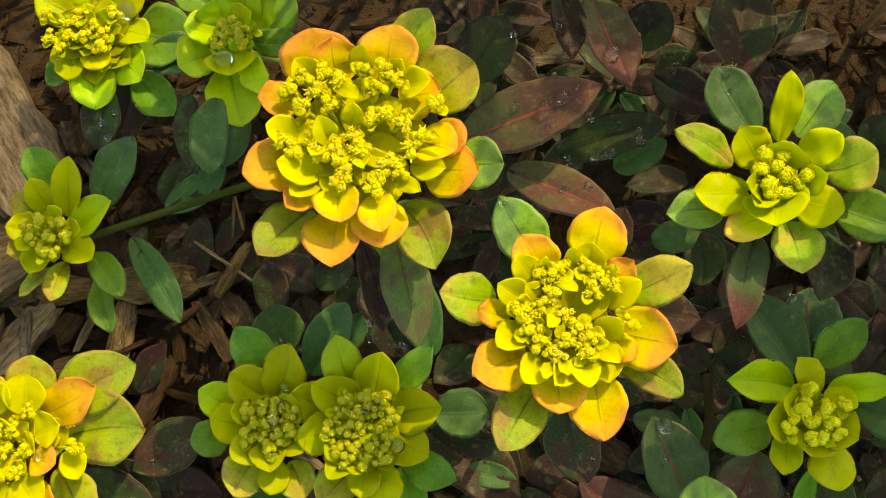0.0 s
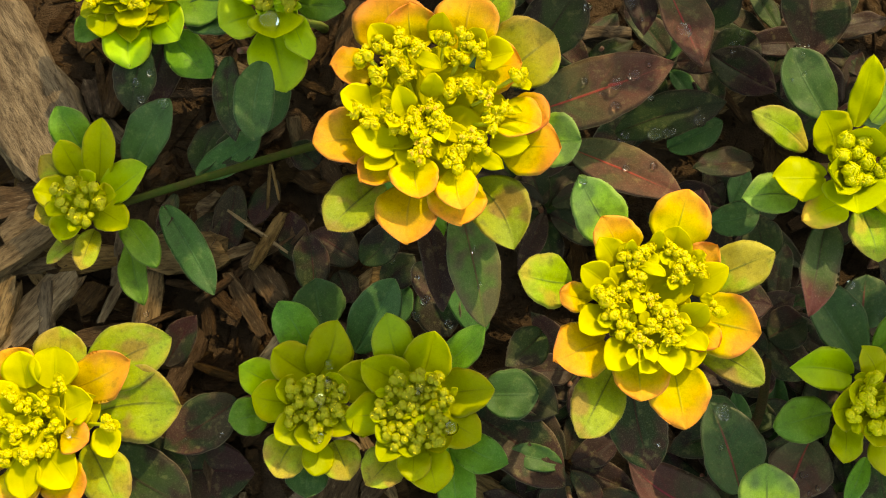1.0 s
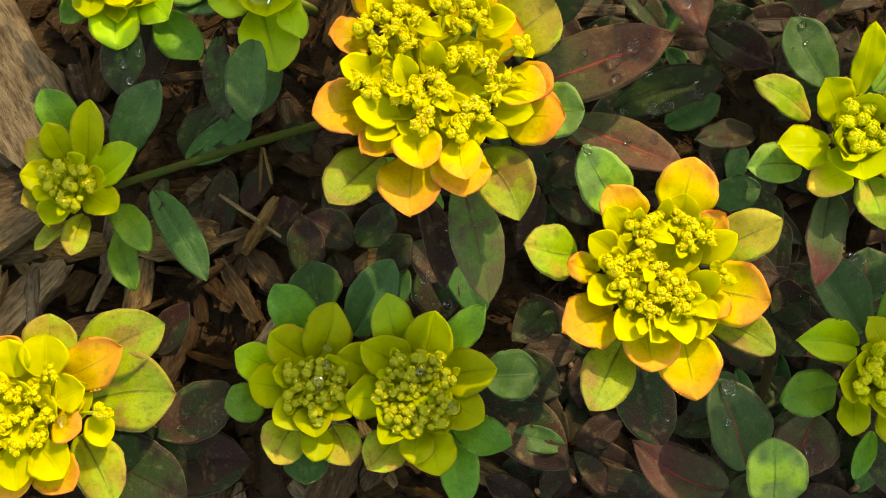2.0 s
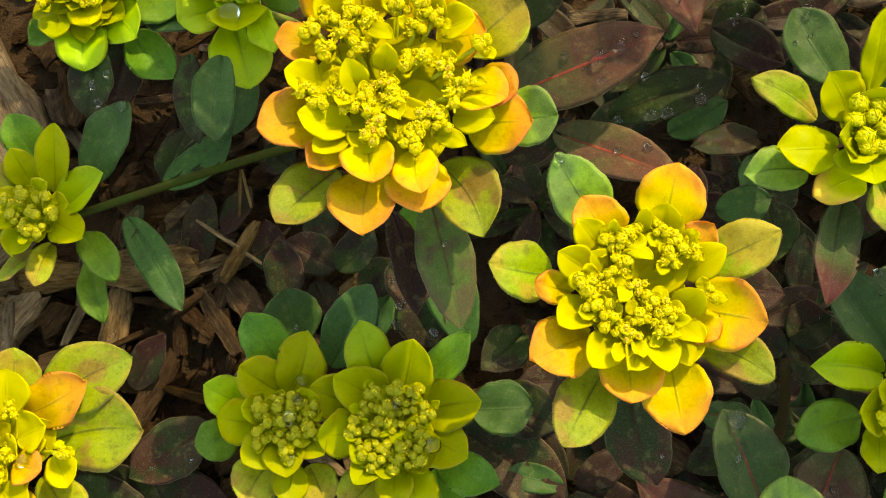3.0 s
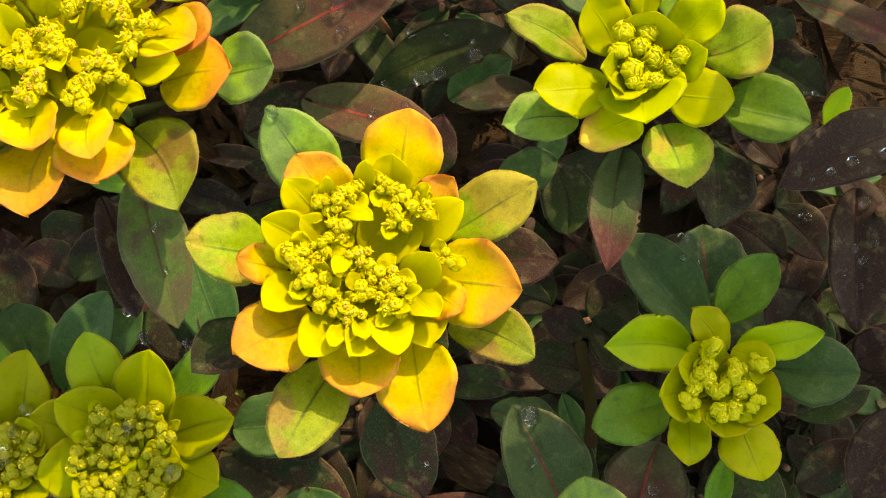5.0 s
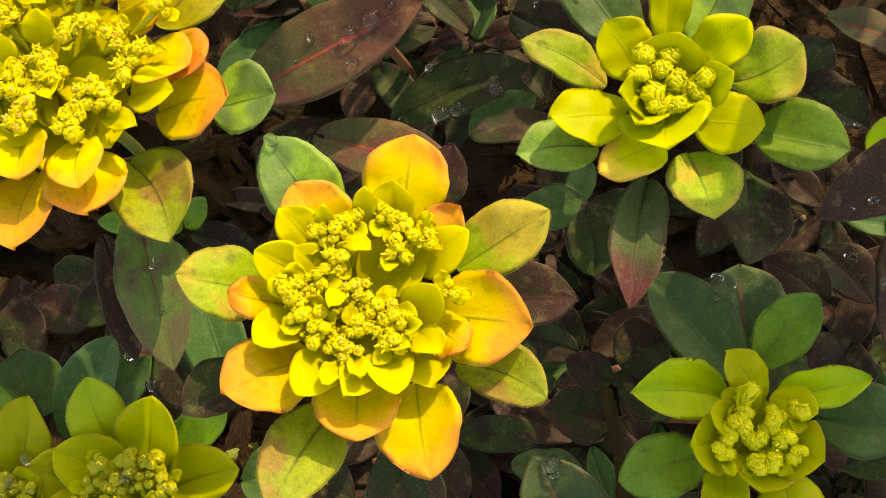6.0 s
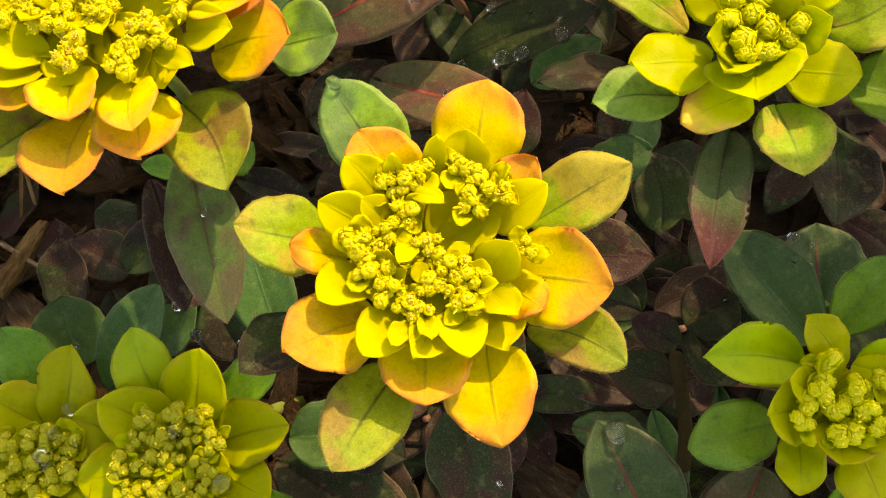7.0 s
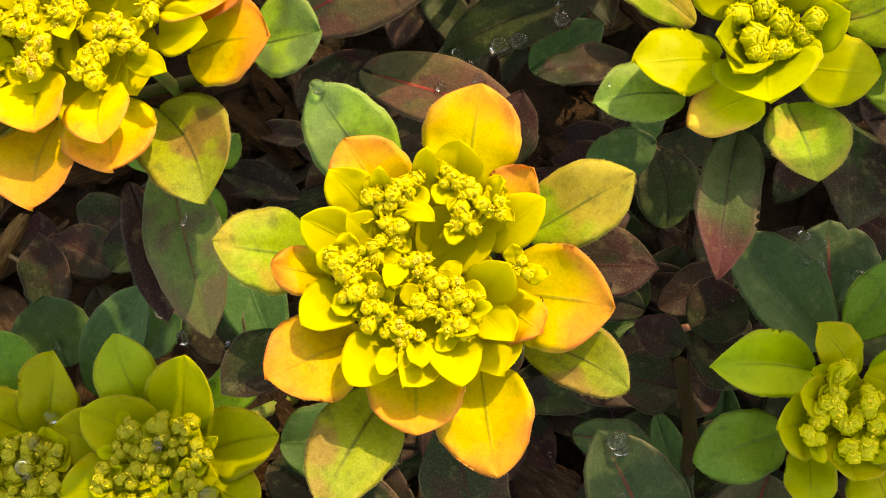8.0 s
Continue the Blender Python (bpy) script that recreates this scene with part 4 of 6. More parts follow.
pairleft = spurge((-94, -17.3), (5, -15, 48), 'low spurge shoot with a small lime budding head', GREEN_STEM)
leaf(pairleft, 'moss', (3.6, -6.1, 36), (9.1, 11.9, 47), 15.3)
leaf(pairleft, 'leafgreen', (0.6, 0.0, 32), (-10.4, 16.8, 41), 13.9)
leaf(pairleft, 'lime', (-8.1, -10.0, 34), (-20.7, -4.7, 41), 12.3)
leaf(pairleft, 'moss', (1.9, -5.6, 35), (-10.2, 1.2, 43), 14.0)
leaf(pairleft, 'amber', (0.4, -24.5, 34), (-5.6, -38.0, 39), 14.6)
leaf(pairleft, 'amber', (10.5, -25.6, 33), (17.4, -36.8, 39), 12.8)
leaf(pairleft, 'leafgreen', (-11.6, -18.7, 30), (-23.0, -22.2, 35), 12.8)
leaf(pairleft, 'teal', (3.5, -32.3, 26), (3.7, -44.1, 31), 13.8)
leaf(pairleft, 'teal', (3.4, 10.9, 24), (-0.4, 26.3, 33), 17.9)
leaf(pairleft, 'lime', (6.8, -8.1, 32), (18.5, -3.4, 41), 14.0)
bract(pairleft, 'moss', (-3.8, -14.5, 37), (-15.4, -13.7, 43), 13.9)
bract(pairleft, 'moss', (7.0, -25.2, 37), (6.5, -36.5, 41), 11.0)
small_bract(pairleft, 'moss', (1.4, -18.2, 42.5), (-5.7, -26.1, 47.2), 10.6)
small_bract(pairleft, 'moss', (4.7, -19.6, 42.5), (6.9, -29.3, 47.2), 10.5)
small_bract(pairleft, 'moss', (9.2, -15.7, 42.5), (16.9, -22.5, 47.2), 9.8)
small_bract(pairleft, 'moss', (-1.6, -11.5, 42.5), (-7.4, -10.8, 48.2), 8.6)
small_bract(pairleft, 'moss', (7.9, -9.8, 42.5), (14.7, -7.1, 48.2), 8.5)
heart(pairleft, (4.8, -14.7, 46), 10.3, 'moss', 1)
tuft(pairleft, (-2.3, -10.3, 48), (4.8, -14.7, 46), 'lime', 'moss', 4, 2.6, 0.84, 2)
tuft(pairleft, (2.4, -8.5, 48), (4.8, -14.7, 46), 'lime', 'moss', 4, 2.6, 0.84, 2)
tuft(pairleft, (7.1, -8.6, 48), (4.8, -14.7, 46), 'lime', 'moss', 4, 2.6, 0.84, 2)
tuft(pairleft, (11.8, -9.4, 48), (4.8, -14.7, 46), 'lime', 'moss', 4, 2.6, 0.84, 2)
tuft(pairleft, (-0.0, -14.4, 48), (4.8, -14.7, 46), 'lime', 'moss', 4, 2.6, 0.84, 2)
tuft(pairleft, (5.0, -13.1, 48), (4.8, -14.7, 46), 'lime', 'moss', 4, 2.6, 0.84, 2)
tuft(pairleft, (10.3, -13.5, 48), (4.8, -14.7, 46), 'lime', 'moss', 4, 2.6, 0.84, 2)
tuft(pairleft, (-1.6, -18.8, 48), (4.8, -14.7, 46), 'lime', 'moss', 4, 2.6, 0.84, 2)
tuft(pairleft, (3.1, -18.4, 48), (4.8, -14.7, 46), 'lime', 'moss', 4, 2.6, 0.84, 2)
tuft(pairleft, (8.2, -18.2, 48), (4.8, -14.7, 46), 'lime', 'moss', 4, 2.6, 0.84, 2)
tuft(pairleft, (12.8, -17.1, 48), (4.8, -14.7, 46), 'lime', 'moss', 4, 2.6, 0.84, 2)
tuft(pairleft, (6.1, -21.8, 48), (4.8, -14.7, 46), 'lime', 'moss', 4, 2.6, 0.84, 2)

small = spurge((-50, 80), (-115.5, -55.1, 48), 'slanting spurge shoot with a small dull yellow head', OLIVE_STEM, 9.0, 1.7)
leaf(small, 'dusk', (-91.6, -35.4, 14), (-84.1, -14.3, 14), 11.9)
leaf(small, 'plum', (-77.5, -38.2, 14), (-80.6, -64.5, 8), 11.4)
leaf(small, 'leafgreen', (-125.2, -35.7, 34), (-134.0, -22.6, 41), 12.7)
leaf(small, 'moss', (-117.9, -45.9, 37), (-116.2, -27.1, 48), 10.6)
leaf(small, 'moss', (-124.4, -44.4, 37), (-129.3, -35.1, 46), 9.9)
leaf(small, 'amber', (-126.3, -47.6, 36), (-135.5, -40.3, 44), 11.8)
leaf(small, 'moss', (-127.1, -51.8, 37), (-135.7, -51.9, 45), 11.7)
leaf(small, 'amber', (-128.6, -56.7, 36), (-135.2, -60.5, 42), 9.5)
leaf(small, 'lime', (-115.7, -50.9, 37), (-100.9, -40.8, 45), 13.1)
leaf(small, 'amber', (-117.4, -61.5, 36), (-118.3, -75.7, 41), 8.3)
leaf(small, 'bronze', (-122.5, -63.4, 34), (-130.3, -74.3, 39), 6.6)
leaf(small, 'leafgreen', (-109.5, -56.9, 34), (-94.9, -72.4, 39), 10.2)
leaf(small, 'leafgreen', (-107.9, -63.1, 28), (-99.6, -84.4, 31), 10.0)
leaf(small, 'teal', (-110.7, -40.7, 30), (-98.3, -16.2, 39), 14.3)
leaf(small, 'teal', (-99.9, -49.1, 22), (-79.3, -78.1, 21), 11.8)
leaf(small, 'teal', (-91.7, -36.4, 14), (-70.7, -18.3, 17), 11.5)
leaf(small, 'plum', (-96.7, -44.3, 20), (-101.1, -59.3, 21), 5.8)
bract(small, 'moss', (-122.8, -55.9, 39), (-124.6, -67.3, 45), 12.3)
bract(small, 'moss', (-117.0, -54.6, 39), (-104.4, -60.8, 45), 11.5)
small_bract(small, 'moss', (-124.6, -55.2, 44.5), (-127.7, -60.7, 50.2), 7.1)
small_bract(small, 'moss', (-119.8, -50.1, 44.5), (-115.4, -45.8, 50.2), 7.9)
small_bract(small, 'moss', (-115.6, -52.6, 44.5), (-108.0, -51.7, 50.2), 7.1)
heart(small, (-120.0, -54.9, 48), 8.1, 'moss', 1)
tuft(small, (-126.4, -52.2, 50), (-120.0, -54.9, 48), 'lime', 'moss', 3, 2.0, 0.95, 1)
tuft(small, (-122.2, -50.0, 50), (-120.0, -54.9, 48), 'lime', 'moss', 3, 2.0, 0.95, 1)
tuft(small, (-116.5, -50.5, 50), (-120.0, -54.9, 48), 'lime', 'moss', 3, 2.0, 0.95, 1)
tuft(small, (-123.8, -56.6, 50), (-120.0, -54.9, 48), 'lime', 'moss', 3, 2.0, 0.95, 1)
tuft(small, (-118.5, -55.3, 50), (-120.0, -54.9, 48), 'lime', 'moss', 3, 2.0, 0.95, 1)
tuft(small, (-113.1, -54.8, 50), (-120.0, -54.9, 48), 'lime', 'moss', 3, 2.0, 0.95, 1)
tuft(small, (-120.1, -60.0, 50), (-120.0, -54.9, 48), 'lime', 'moss', 3, 2.0, 0.95, 1)
tuft(small, (-115.8, -60.6, 50), (-120.0, -54.9, 48), 'lime', 'moss', 3, 2.0, 0.95, 1)

bottomleft = spurge((-168.5, -29.3), (-5, -15, 44), 'spurge shoot with a bright yellow orange-rimmed head above mulch', GREEN_STEM)
leaf(bottomleft, 'bronze', (9.7, -10.3, 34), (36.2, -6.4, 37), 24.3)
leaf(bottomleft, 'bronze', (4.7, -1.8, 33), (30.5, 14.7, 37), 20.2)
leaf(bottomleft, 'amber', (-5.4, -2.6, 35), (-4.7, 15.2, 39), 16.5)
leaf(bottomleft, 'dusk', (8, -25.2, 22), (40.5, -39.6, 22), 24.0)
leaf(bottomleft, 'amber', (7.2, -21.2, 33), (20.7, -41, 35), 17.1)
bract(bottomleft, 'rust', (0.8, -4, 37), (19.5, 6.6, 42), 16.3)
bract(bottomleft, 'rust', (-13.6, -3.4, 37), (-21.5, 5.7, 41), 15.6)
bract(bottomleft, 'gold', (-10.2, -27.8, 37), (-8.8, -41.9, 40), 16.1)
bract(bottomleft, 'gold', (-1.4, -27, 37), (9.4, -37.4, 40), 14.7)
bract(bottomleft, 'rust', (-14.6, -21.1, 37), (-28, -27.3, 41), 16.2)
bract(bottomleft, 'rust', (-16.1, -10.7, 37), (-32.8, -6.8, 41), 16.3)
small_bract(bottomleft, 'yellow', (-11.6, -5.1, 41.8), (-13.9, 6.1, 45.5), 12.3)
small_bract(bottomleft, 'yellow', (-2.8, -4.4, 41.8), (-3, 8.4, 45.5), 13.7)
small_bract(bottomleft, 'yellow', (1.6, -11, 41.8), (10.6, -6.8, 45.5), 11.5)
small_bract(bottomleft, 'rust', (1.8, -17.9, 42.4), (11.4, -19.4, 46.1), 10.4)
small_bract(bottomleft, 'yellow', (12.4, -15.3, 40.7), (18.7, -23.7, 43.1), 8.7)
small_bract(bottomleft, 'yellow', (-8.7, -25.7, 41.8), (-5.4, -38.2, 44.9), 11.1)
small_bract(bottomleft, 'yellow', (-1.8, -25.1, 41.8), (7.7, -33.7, 44.9), 12.1)
small_bract(bottomleft, 'yellow', (-13.8, -14, 41.8), (-22.7, -4.4, 44.9), 11.5)
small_bract(bottomleft, 'yellow', (-7.9, -10.1, 45), (-4.5, -8.1, 48), 7.6)
heart(bottomleft, (-5, -15, 44), 19.0, 'yellow')
tuft(bottomleft, (-14.5, -7.2, 47), (-5, -15, 44), 'yellow', 'yellow', 5, 2.4, 0.75, 1)
tuft(bottomleft, (0.5, -3.3, 47), (-5, -15, 44), 'yellow', 'yellow', 5, 2.4, 0.75, 1)
tuft(bottomleft, (-11.1, -18.9, 47), (-5, -15, 44), 'yellow', 'yellow', 5, 2.4, 0.75, 1)
tuft(bottomleft, (0.6, -16.2, 47), (-5, -15, 44), 'yellow', 'yellow', 5, 2.4, 0.75, 1)
tuft(bottomleft, (-6.8, -25.3, 47), (-5, -15, 44), 'yellow', 'yellow', 5, 2.4, 0.75, 1)
tuft(bottomleft, (-0.2, -23.1, 47), (-5, -15, 44), 'yellow', 'yellow', 5, 2.4, 0.75, 1)
tuft(bottomleft, (16.7, -14, 47), (-5, -15, 44), 'yellow', 'yellow', 5, 2.4, 0.75, 1)
tuft(bottomleft, (-16.7, -15.9, 47), (-5, -15, 44), 'yellow', 'yellow', 5, 2.4, 0.75, 1)
tuft(bottomleft, (-5.4, -16.7, 47), (-5, -15, 44), 'yellow', 'yellow', 5, 2.4, 0.75, 1)
tuft(bottomleft, (-8.9, -10.2, 47), (-5, -15, 44), 'yellow', 'yellow', 5, 2.4, 0.75, 1)
tuft(bottomleft, (-3.8, -9.7, 47), (-5, -15, 44), 'yellow', 'yellow', 5, 2.4, 0.75, 1)
tuft(bottomleft, (-13.6, -25.9, 47), (-5, -15, 44), 'yellow', 'yellow', 5, 2.4, 0.75, 1)

topleft = spurge((-163, 106.9), (0, -10, 50), 'spurge shoot with a loose yellow flower head over mulch', GREEN_STEM)
leaf(topleft, 'lime', (-0.9, -18.2, 42), (2.3, -35.5, 44), 15.7)
leaf(topleft, 'lime', (7.6, -13.5, 42), (17.5, -24.2, 45), 15.4)
leaf(topleft, 'leafgreen', (10.8, -3, 38), (32.2, -7.8, 40), 23.3)
leaf(topleft, 'leafgreen', (-7.8, -17, 38), (-18.3, -26, 40), 10.0)
leaf(topleft, 'plum', (8.9, -14.2, 28), (3.2, -45.9, 24), 17.2)
leaf(topleft, 'leafgreen', (11.6, -18.5, 34), (26.8, -32.9, 34), 14.5)
leaf(topleft, 'moss', (-7.6, -2.5, 44), (-22.2, 2.5, 50), 15.9)
leaf(topleft, 'moss', (-3.9, -0.1, 44), (-6, 16.2, 50), 15.9)
leaf(topleft, 'moss', (4.3, 0.3, 44), (15.3, 8.7, 50), 15.8)
bract(topleft, 'moss', (6.2, -6, 44), (19.7, -10.7, 49), 12.6)
bract(topleft, 'moss', (-7.7, -15.2, 44), (-6.6, -26.8, 48), 11.8)
bract(topleft, 'yellow', (-0, -13.5, 46), (4.8, -23.2, 51), 10.9)
heart(topleft, (0, -10, 50), 17.9, 'moss')
tuft(topleft, (-15.6, -4.9, 53), (0, -10, 50), 'yellow', 'moss', 4, 2.3, 0.8, 2)
tuft(topleft, (-6.4, -12.7, 53), (0, -10, 50), 'yellow', 'moss', 4, 2.3, 0.8, 2)
tuft(topleft, (2, -9.1, 53), (0, -10, 50), 'yellow', 'moss', 4, 2.3, 0.8, 2)
tuft(topleft, (-9.8, -16, 53), (0, -10, 50), 'yellow', 'moss', 4, 2.3, 0.8, 2)
tuft(topleft, (4.1, -16.2, 53), (0, -10, 50), 'yellow', 'moss', 4, 2.3, 0.8, 2)
tuft(topleft, (8.2, -3.6, 53), (0, -10, 50), 'yellow', 'moss', 4, 2.3, 0.8, 2)
tuft(topleft, (-3.7, -4.2, 53), (0, -10, 50), 'yellow', 'moss', 4, 2.3, 0.8, 2)
tuft(topleft, (-13.3, -13.1, 53), (0, -10, 50), 'yellow', 'moss', 4, 2.3, 0.8, 2)
tuft(topleft, (-6.2, -7.5, 53), (0, -10, 50), 'yellow', 'moss', 4, 2.3, 0.8, 2)
tuft(topleft, (-1.4, -12.4, 53), (0, -10, 50), 'yellow', 'moss', 4, 2.3, 0.8, 2)
tuft(topleft, (5.3, -11, 53), (0, -10, 50), 'yellow', 'moss', 4, 2.3, 0.8, 2)

toplime = spurge((-104.3, 107.1), (-10, -10, 50), 'spurge shoot with a bright lime cupped head', GREEN_STEM)
leaf(toplime, 'lime', (-12.7, -16.2, 42), (-4.5, -39, 44), 19.1)
leaf(toplime, 'lime', (-17.5, -13.1, 44), (-28, -19.9, 48), 16.8)
leaf(toplime, 'lime', (-17.4, -5.8, 44), (-27, -6.2, 50), 14.1)
leaf(toplime, 'lime', (-14.8, -2.5, 44), (-15.9, 3.5, 52), 18.0)
leaf(toplime, 'lime', (-7.8, -3.1, 44), (-6.3, 9, 52), 13.7)
leaf(toplime, 'leafgreen', (-5.3, -6.6, 40), (11.7, -7.3, 42), 10.7)
leaf(toplime, 'leafgreen', (-4.3, -1.4, 38), (7.7, 11.2, 40), 17.2)
leaf(toplime, 'teal', (-21.8, -10.5, 37), (-42.9, -15.6, 38), 15.6)
leaf(toplime, 'teal', (-13.6, -21.5, 28), (-14, -48.3, 24), 17.1)
leaf(toplime, 'leafgreen', (-21.6, 6.2, 38), (-34.5, 15.4, 40), 16.2)
bract(toplime, 'lime', (-5.1, -13.2, 46), (2.7, -29, 48), 10.0)
bract(toplime, 'lime', (-4.6, -2.4, 45), (3.8, 4.6, 51), 9.8)
small_bract(toplime, 'lemon', (-10.4, -13.5, 48.4), (-8.9, -23.5, 50.9), 16.2)
small_bract(toplime, 'lemon', (-8.6, -4, 48.4), (-4.2, -0.3, 52.1), 11.6)
heart(toplime, (-10, -10, 50), 7.8, 'lime')
tuft(toplime, (-12, -6.3, 53), (-10, -10, 50), 'lime', 'lime', 3, 2.2, 1.0)
tuft(toplime, (-7.8, -9.1, 53), (-10, -10, 50), 'lime', 'lime', 3, 2.2, 1.0)
tuft(toplime, (-12.5, -10.4, 53), (-10, -10, 50), 'lime', 'lime', 3, 2.2, 1.0)
tuft(toplime, (-4, -7.9, 53), (-10, -10, 50), 'lime', 'lime', 3, 2.2, 1.0)
tuft(toplime, (-9.1, -6.1, 53), (-10, -10, 50), 'lime', 'lime', 3, 2.2, 1.0)
tuft(toplime, (-5.5, -12, 53), (-10, -10, 50), 'lime', 'lime', 3, 2.2, 1.0)
tuft(toplime, (-14.1, -13.5, 53), (-10, -10, 50), 'lime', 'lime', 3, 2.2, 1.0)

# leafy shoots without heads
stema = spurge((1.3, 97), (-5, -20, 62), 'dark plum and green leafy spurge shoot without flowers', RED_STEM, 0.0, 1.5)
leaf(stema, 'plumrib', (-33.6, -37.8, 70), (8.2, -21.9, 82), 19.4)
leaf(stema, 'plumrib', (-18.6, -43.8, 60), (15.1, -58.9, 70), 15.7)
leaf(stema, 'dusk', (-2.2, -34.4, 46), (32.6, -21.8, 50), 14.1)
leaf(stema, 'teal', (17.4, -34.9, 36), (34.2, -25.2, 40), 11.6)
leaf(stema, 'dusk', (-33.8, -24.6, 84), (-22, -3.1, 86), 18.2)
leaf(stema, 'plum', (-32.8, -51.4, 56), (-15.7, -40.1, 60), 12.2)
leaf(stema, 'plum', (6.6, -22.5, 30), (-4.9, -39.8, 24), 13.4)

stemb = spurge((30.8, 125.4), (-10, -30, 72), 'dark plum and green leafy spurge shoot without flowers', RED_STEM, 0.0, 1.5)
leaf(stemb, 'plumrib', (-25.2, -18.7, 76), (-12.5, -49.9, 80), 16.3)
leaf(stemb, 'plum', (-36.2, -17.9, 76), (-30.4, -42.2, 80), 10.4)
leaf(stemb, 'plum', (23.6, -10.8, 72), (20.5, -45.3, 78), 20.6)
leaf(stemb, 'plum', (-0.7, -31.9, 44), (19.8, -44.4, 48), 15.4)
leaf(stemb, 'dusk', (-9.2, -29.7, 62), (-0.9, -16.7, 68), 15.7)
leaf(stemb, 'dusk', (14.5, -24, 42), (1.1, -35.5, 38), 16.9)

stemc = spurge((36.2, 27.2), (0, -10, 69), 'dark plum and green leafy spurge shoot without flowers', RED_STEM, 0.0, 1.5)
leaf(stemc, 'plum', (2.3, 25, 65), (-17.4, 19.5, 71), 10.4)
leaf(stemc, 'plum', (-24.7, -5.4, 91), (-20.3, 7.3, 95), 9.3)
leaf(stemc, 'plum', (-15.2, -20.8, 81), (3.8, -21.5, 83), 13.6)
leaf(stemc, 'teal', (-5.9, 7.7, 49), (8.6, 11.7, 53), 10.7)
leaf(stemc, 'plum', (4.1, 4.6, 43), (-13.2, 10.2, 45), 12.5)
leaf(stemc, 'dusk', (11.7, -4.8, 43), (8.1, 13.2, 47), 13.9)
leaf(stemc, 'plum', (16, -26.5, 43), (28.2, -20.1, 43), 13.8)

stemd = spurge((55.0, -38.9), (-7.0, 32.0, 56), 'dark plum and green leafy spurge shoot without flowers', BROWN_STEM, 0.0, 1.9)
leaf(stemd, 'tealrib', (-10.8, -8.8, 46), (-23.7, 17.3, 54), 19.3)
leaf(stemd, 'plum', (-4.9, 26.9, 40), (-20.6, 29.2, 44), 13.7)
leaf(stemd, 'plum', (-0.9, 39.3, 40), (8.8, 27.2, 40), 13.8)
leaf(stemd, 'plumrib', (12.9, 9.2, 40), (7.4, -9.6, 36), 19.7)
leaf(stemd, 'tealrib', (-28.2, 17.0, 44), (-12.1, 14.4, 46), 9.0)

steme = spurge((50.2, -75.1), (-10, 20, 31), 'dark plum and green leafy spurge shoot without flowers', RED_STEM, 0.0, 1.5)
leaf(steme, 'plumrib', (-8.9, 20.2, 34), (-39.4, 33.5, 36), 18.0)
leaf(steme, 'green', (-1.3, 15.4, 54), (-4.1, 36.6, 62), 17.9)
leaf(steme, 'plum', (15.1, 18.7, 26), (-0.5, 24.1, 26), 15.8)
leaf(steme, 'plum', (-46.9, 19.7, 18), (-25, 14.6, 18), 16.3)

stemf = spurge((-49, -51.2), (10, 10, 24), 'dark plum and green leafy spurge shoot without flowers', RED_STEM, 0.0, 1.5)
leaf(stemf, 'teal', (10.1, 46.4, 30), (-1.2, 77.8, 36), 15.2)
leaf(stemf, 'leafgreen', (-7.7, 92.1, 30), (-29.2, 93.8, 32), 7.0)
leaf(stemf, 'leafgreen', (-8.2, 91.1, 30), (-17.7, 99.4, 36), 8.0)
leaf(stemf, 'dusk', (-5.5, 91.8, 28), (14.0, 84.2, 30), 8.6)
leaf(stemf, 'dusk', (-7.8, 91.0, 24), (-31.0, 84.8, 22), 11.2)
leaf(stemf, 'leafgreen', (-6.1, 91.5, 32), (-0.7, 97.9, 37), 7.4)
leaf(stemf, 'leafgreen', (-7.1, 76.8, 26), (-10.7, 88.4, 32), 9.2)
leaf(stemf, 'plum', (6.9, 22.7, 20), (41.8, -0.4, 24), 21.2)
leaf(stemf, 'dusk', (19.2, 32.8, 22), (38.1, 23.2, 24), 16.5)
leaf(stemf, 'plum', (-4, 66.5, 52), (-8.4, 52.2, 57), 15.1)
leaf(stemf, 'dull', (-0.7, 76.8, 84), (8.9, 44.2, 82), 14.0)
leaf(stemf, 'plumdark', (-11.4, 75.7, 74), (-3.1, 48.7, 70), 9.2)
leaf(stemf, 'dusk', (-8.6, 60.9, 32), (-0, 45.2, 30), 15.4)
leaf(stemf, 'plum', (-33.2, 68.6, 22), (-50.1, 77.7, 20), 13.5)

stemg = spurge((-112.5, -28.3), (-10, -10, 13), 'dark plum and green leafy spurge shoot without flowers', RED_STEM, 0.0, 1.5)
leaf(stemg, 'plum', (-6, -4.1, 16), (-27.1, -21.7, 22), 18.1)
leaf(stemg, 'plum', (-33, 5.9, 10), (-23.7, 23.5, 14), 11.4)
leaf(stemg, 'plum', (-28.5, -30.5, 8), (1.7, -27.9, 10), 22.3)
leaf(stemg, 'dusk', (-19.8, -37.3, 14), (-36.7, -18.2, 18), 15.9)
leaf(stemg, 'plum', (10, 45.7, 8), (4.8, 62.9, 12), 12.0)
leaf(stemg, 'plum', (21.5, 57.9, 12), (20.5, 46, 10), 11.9)

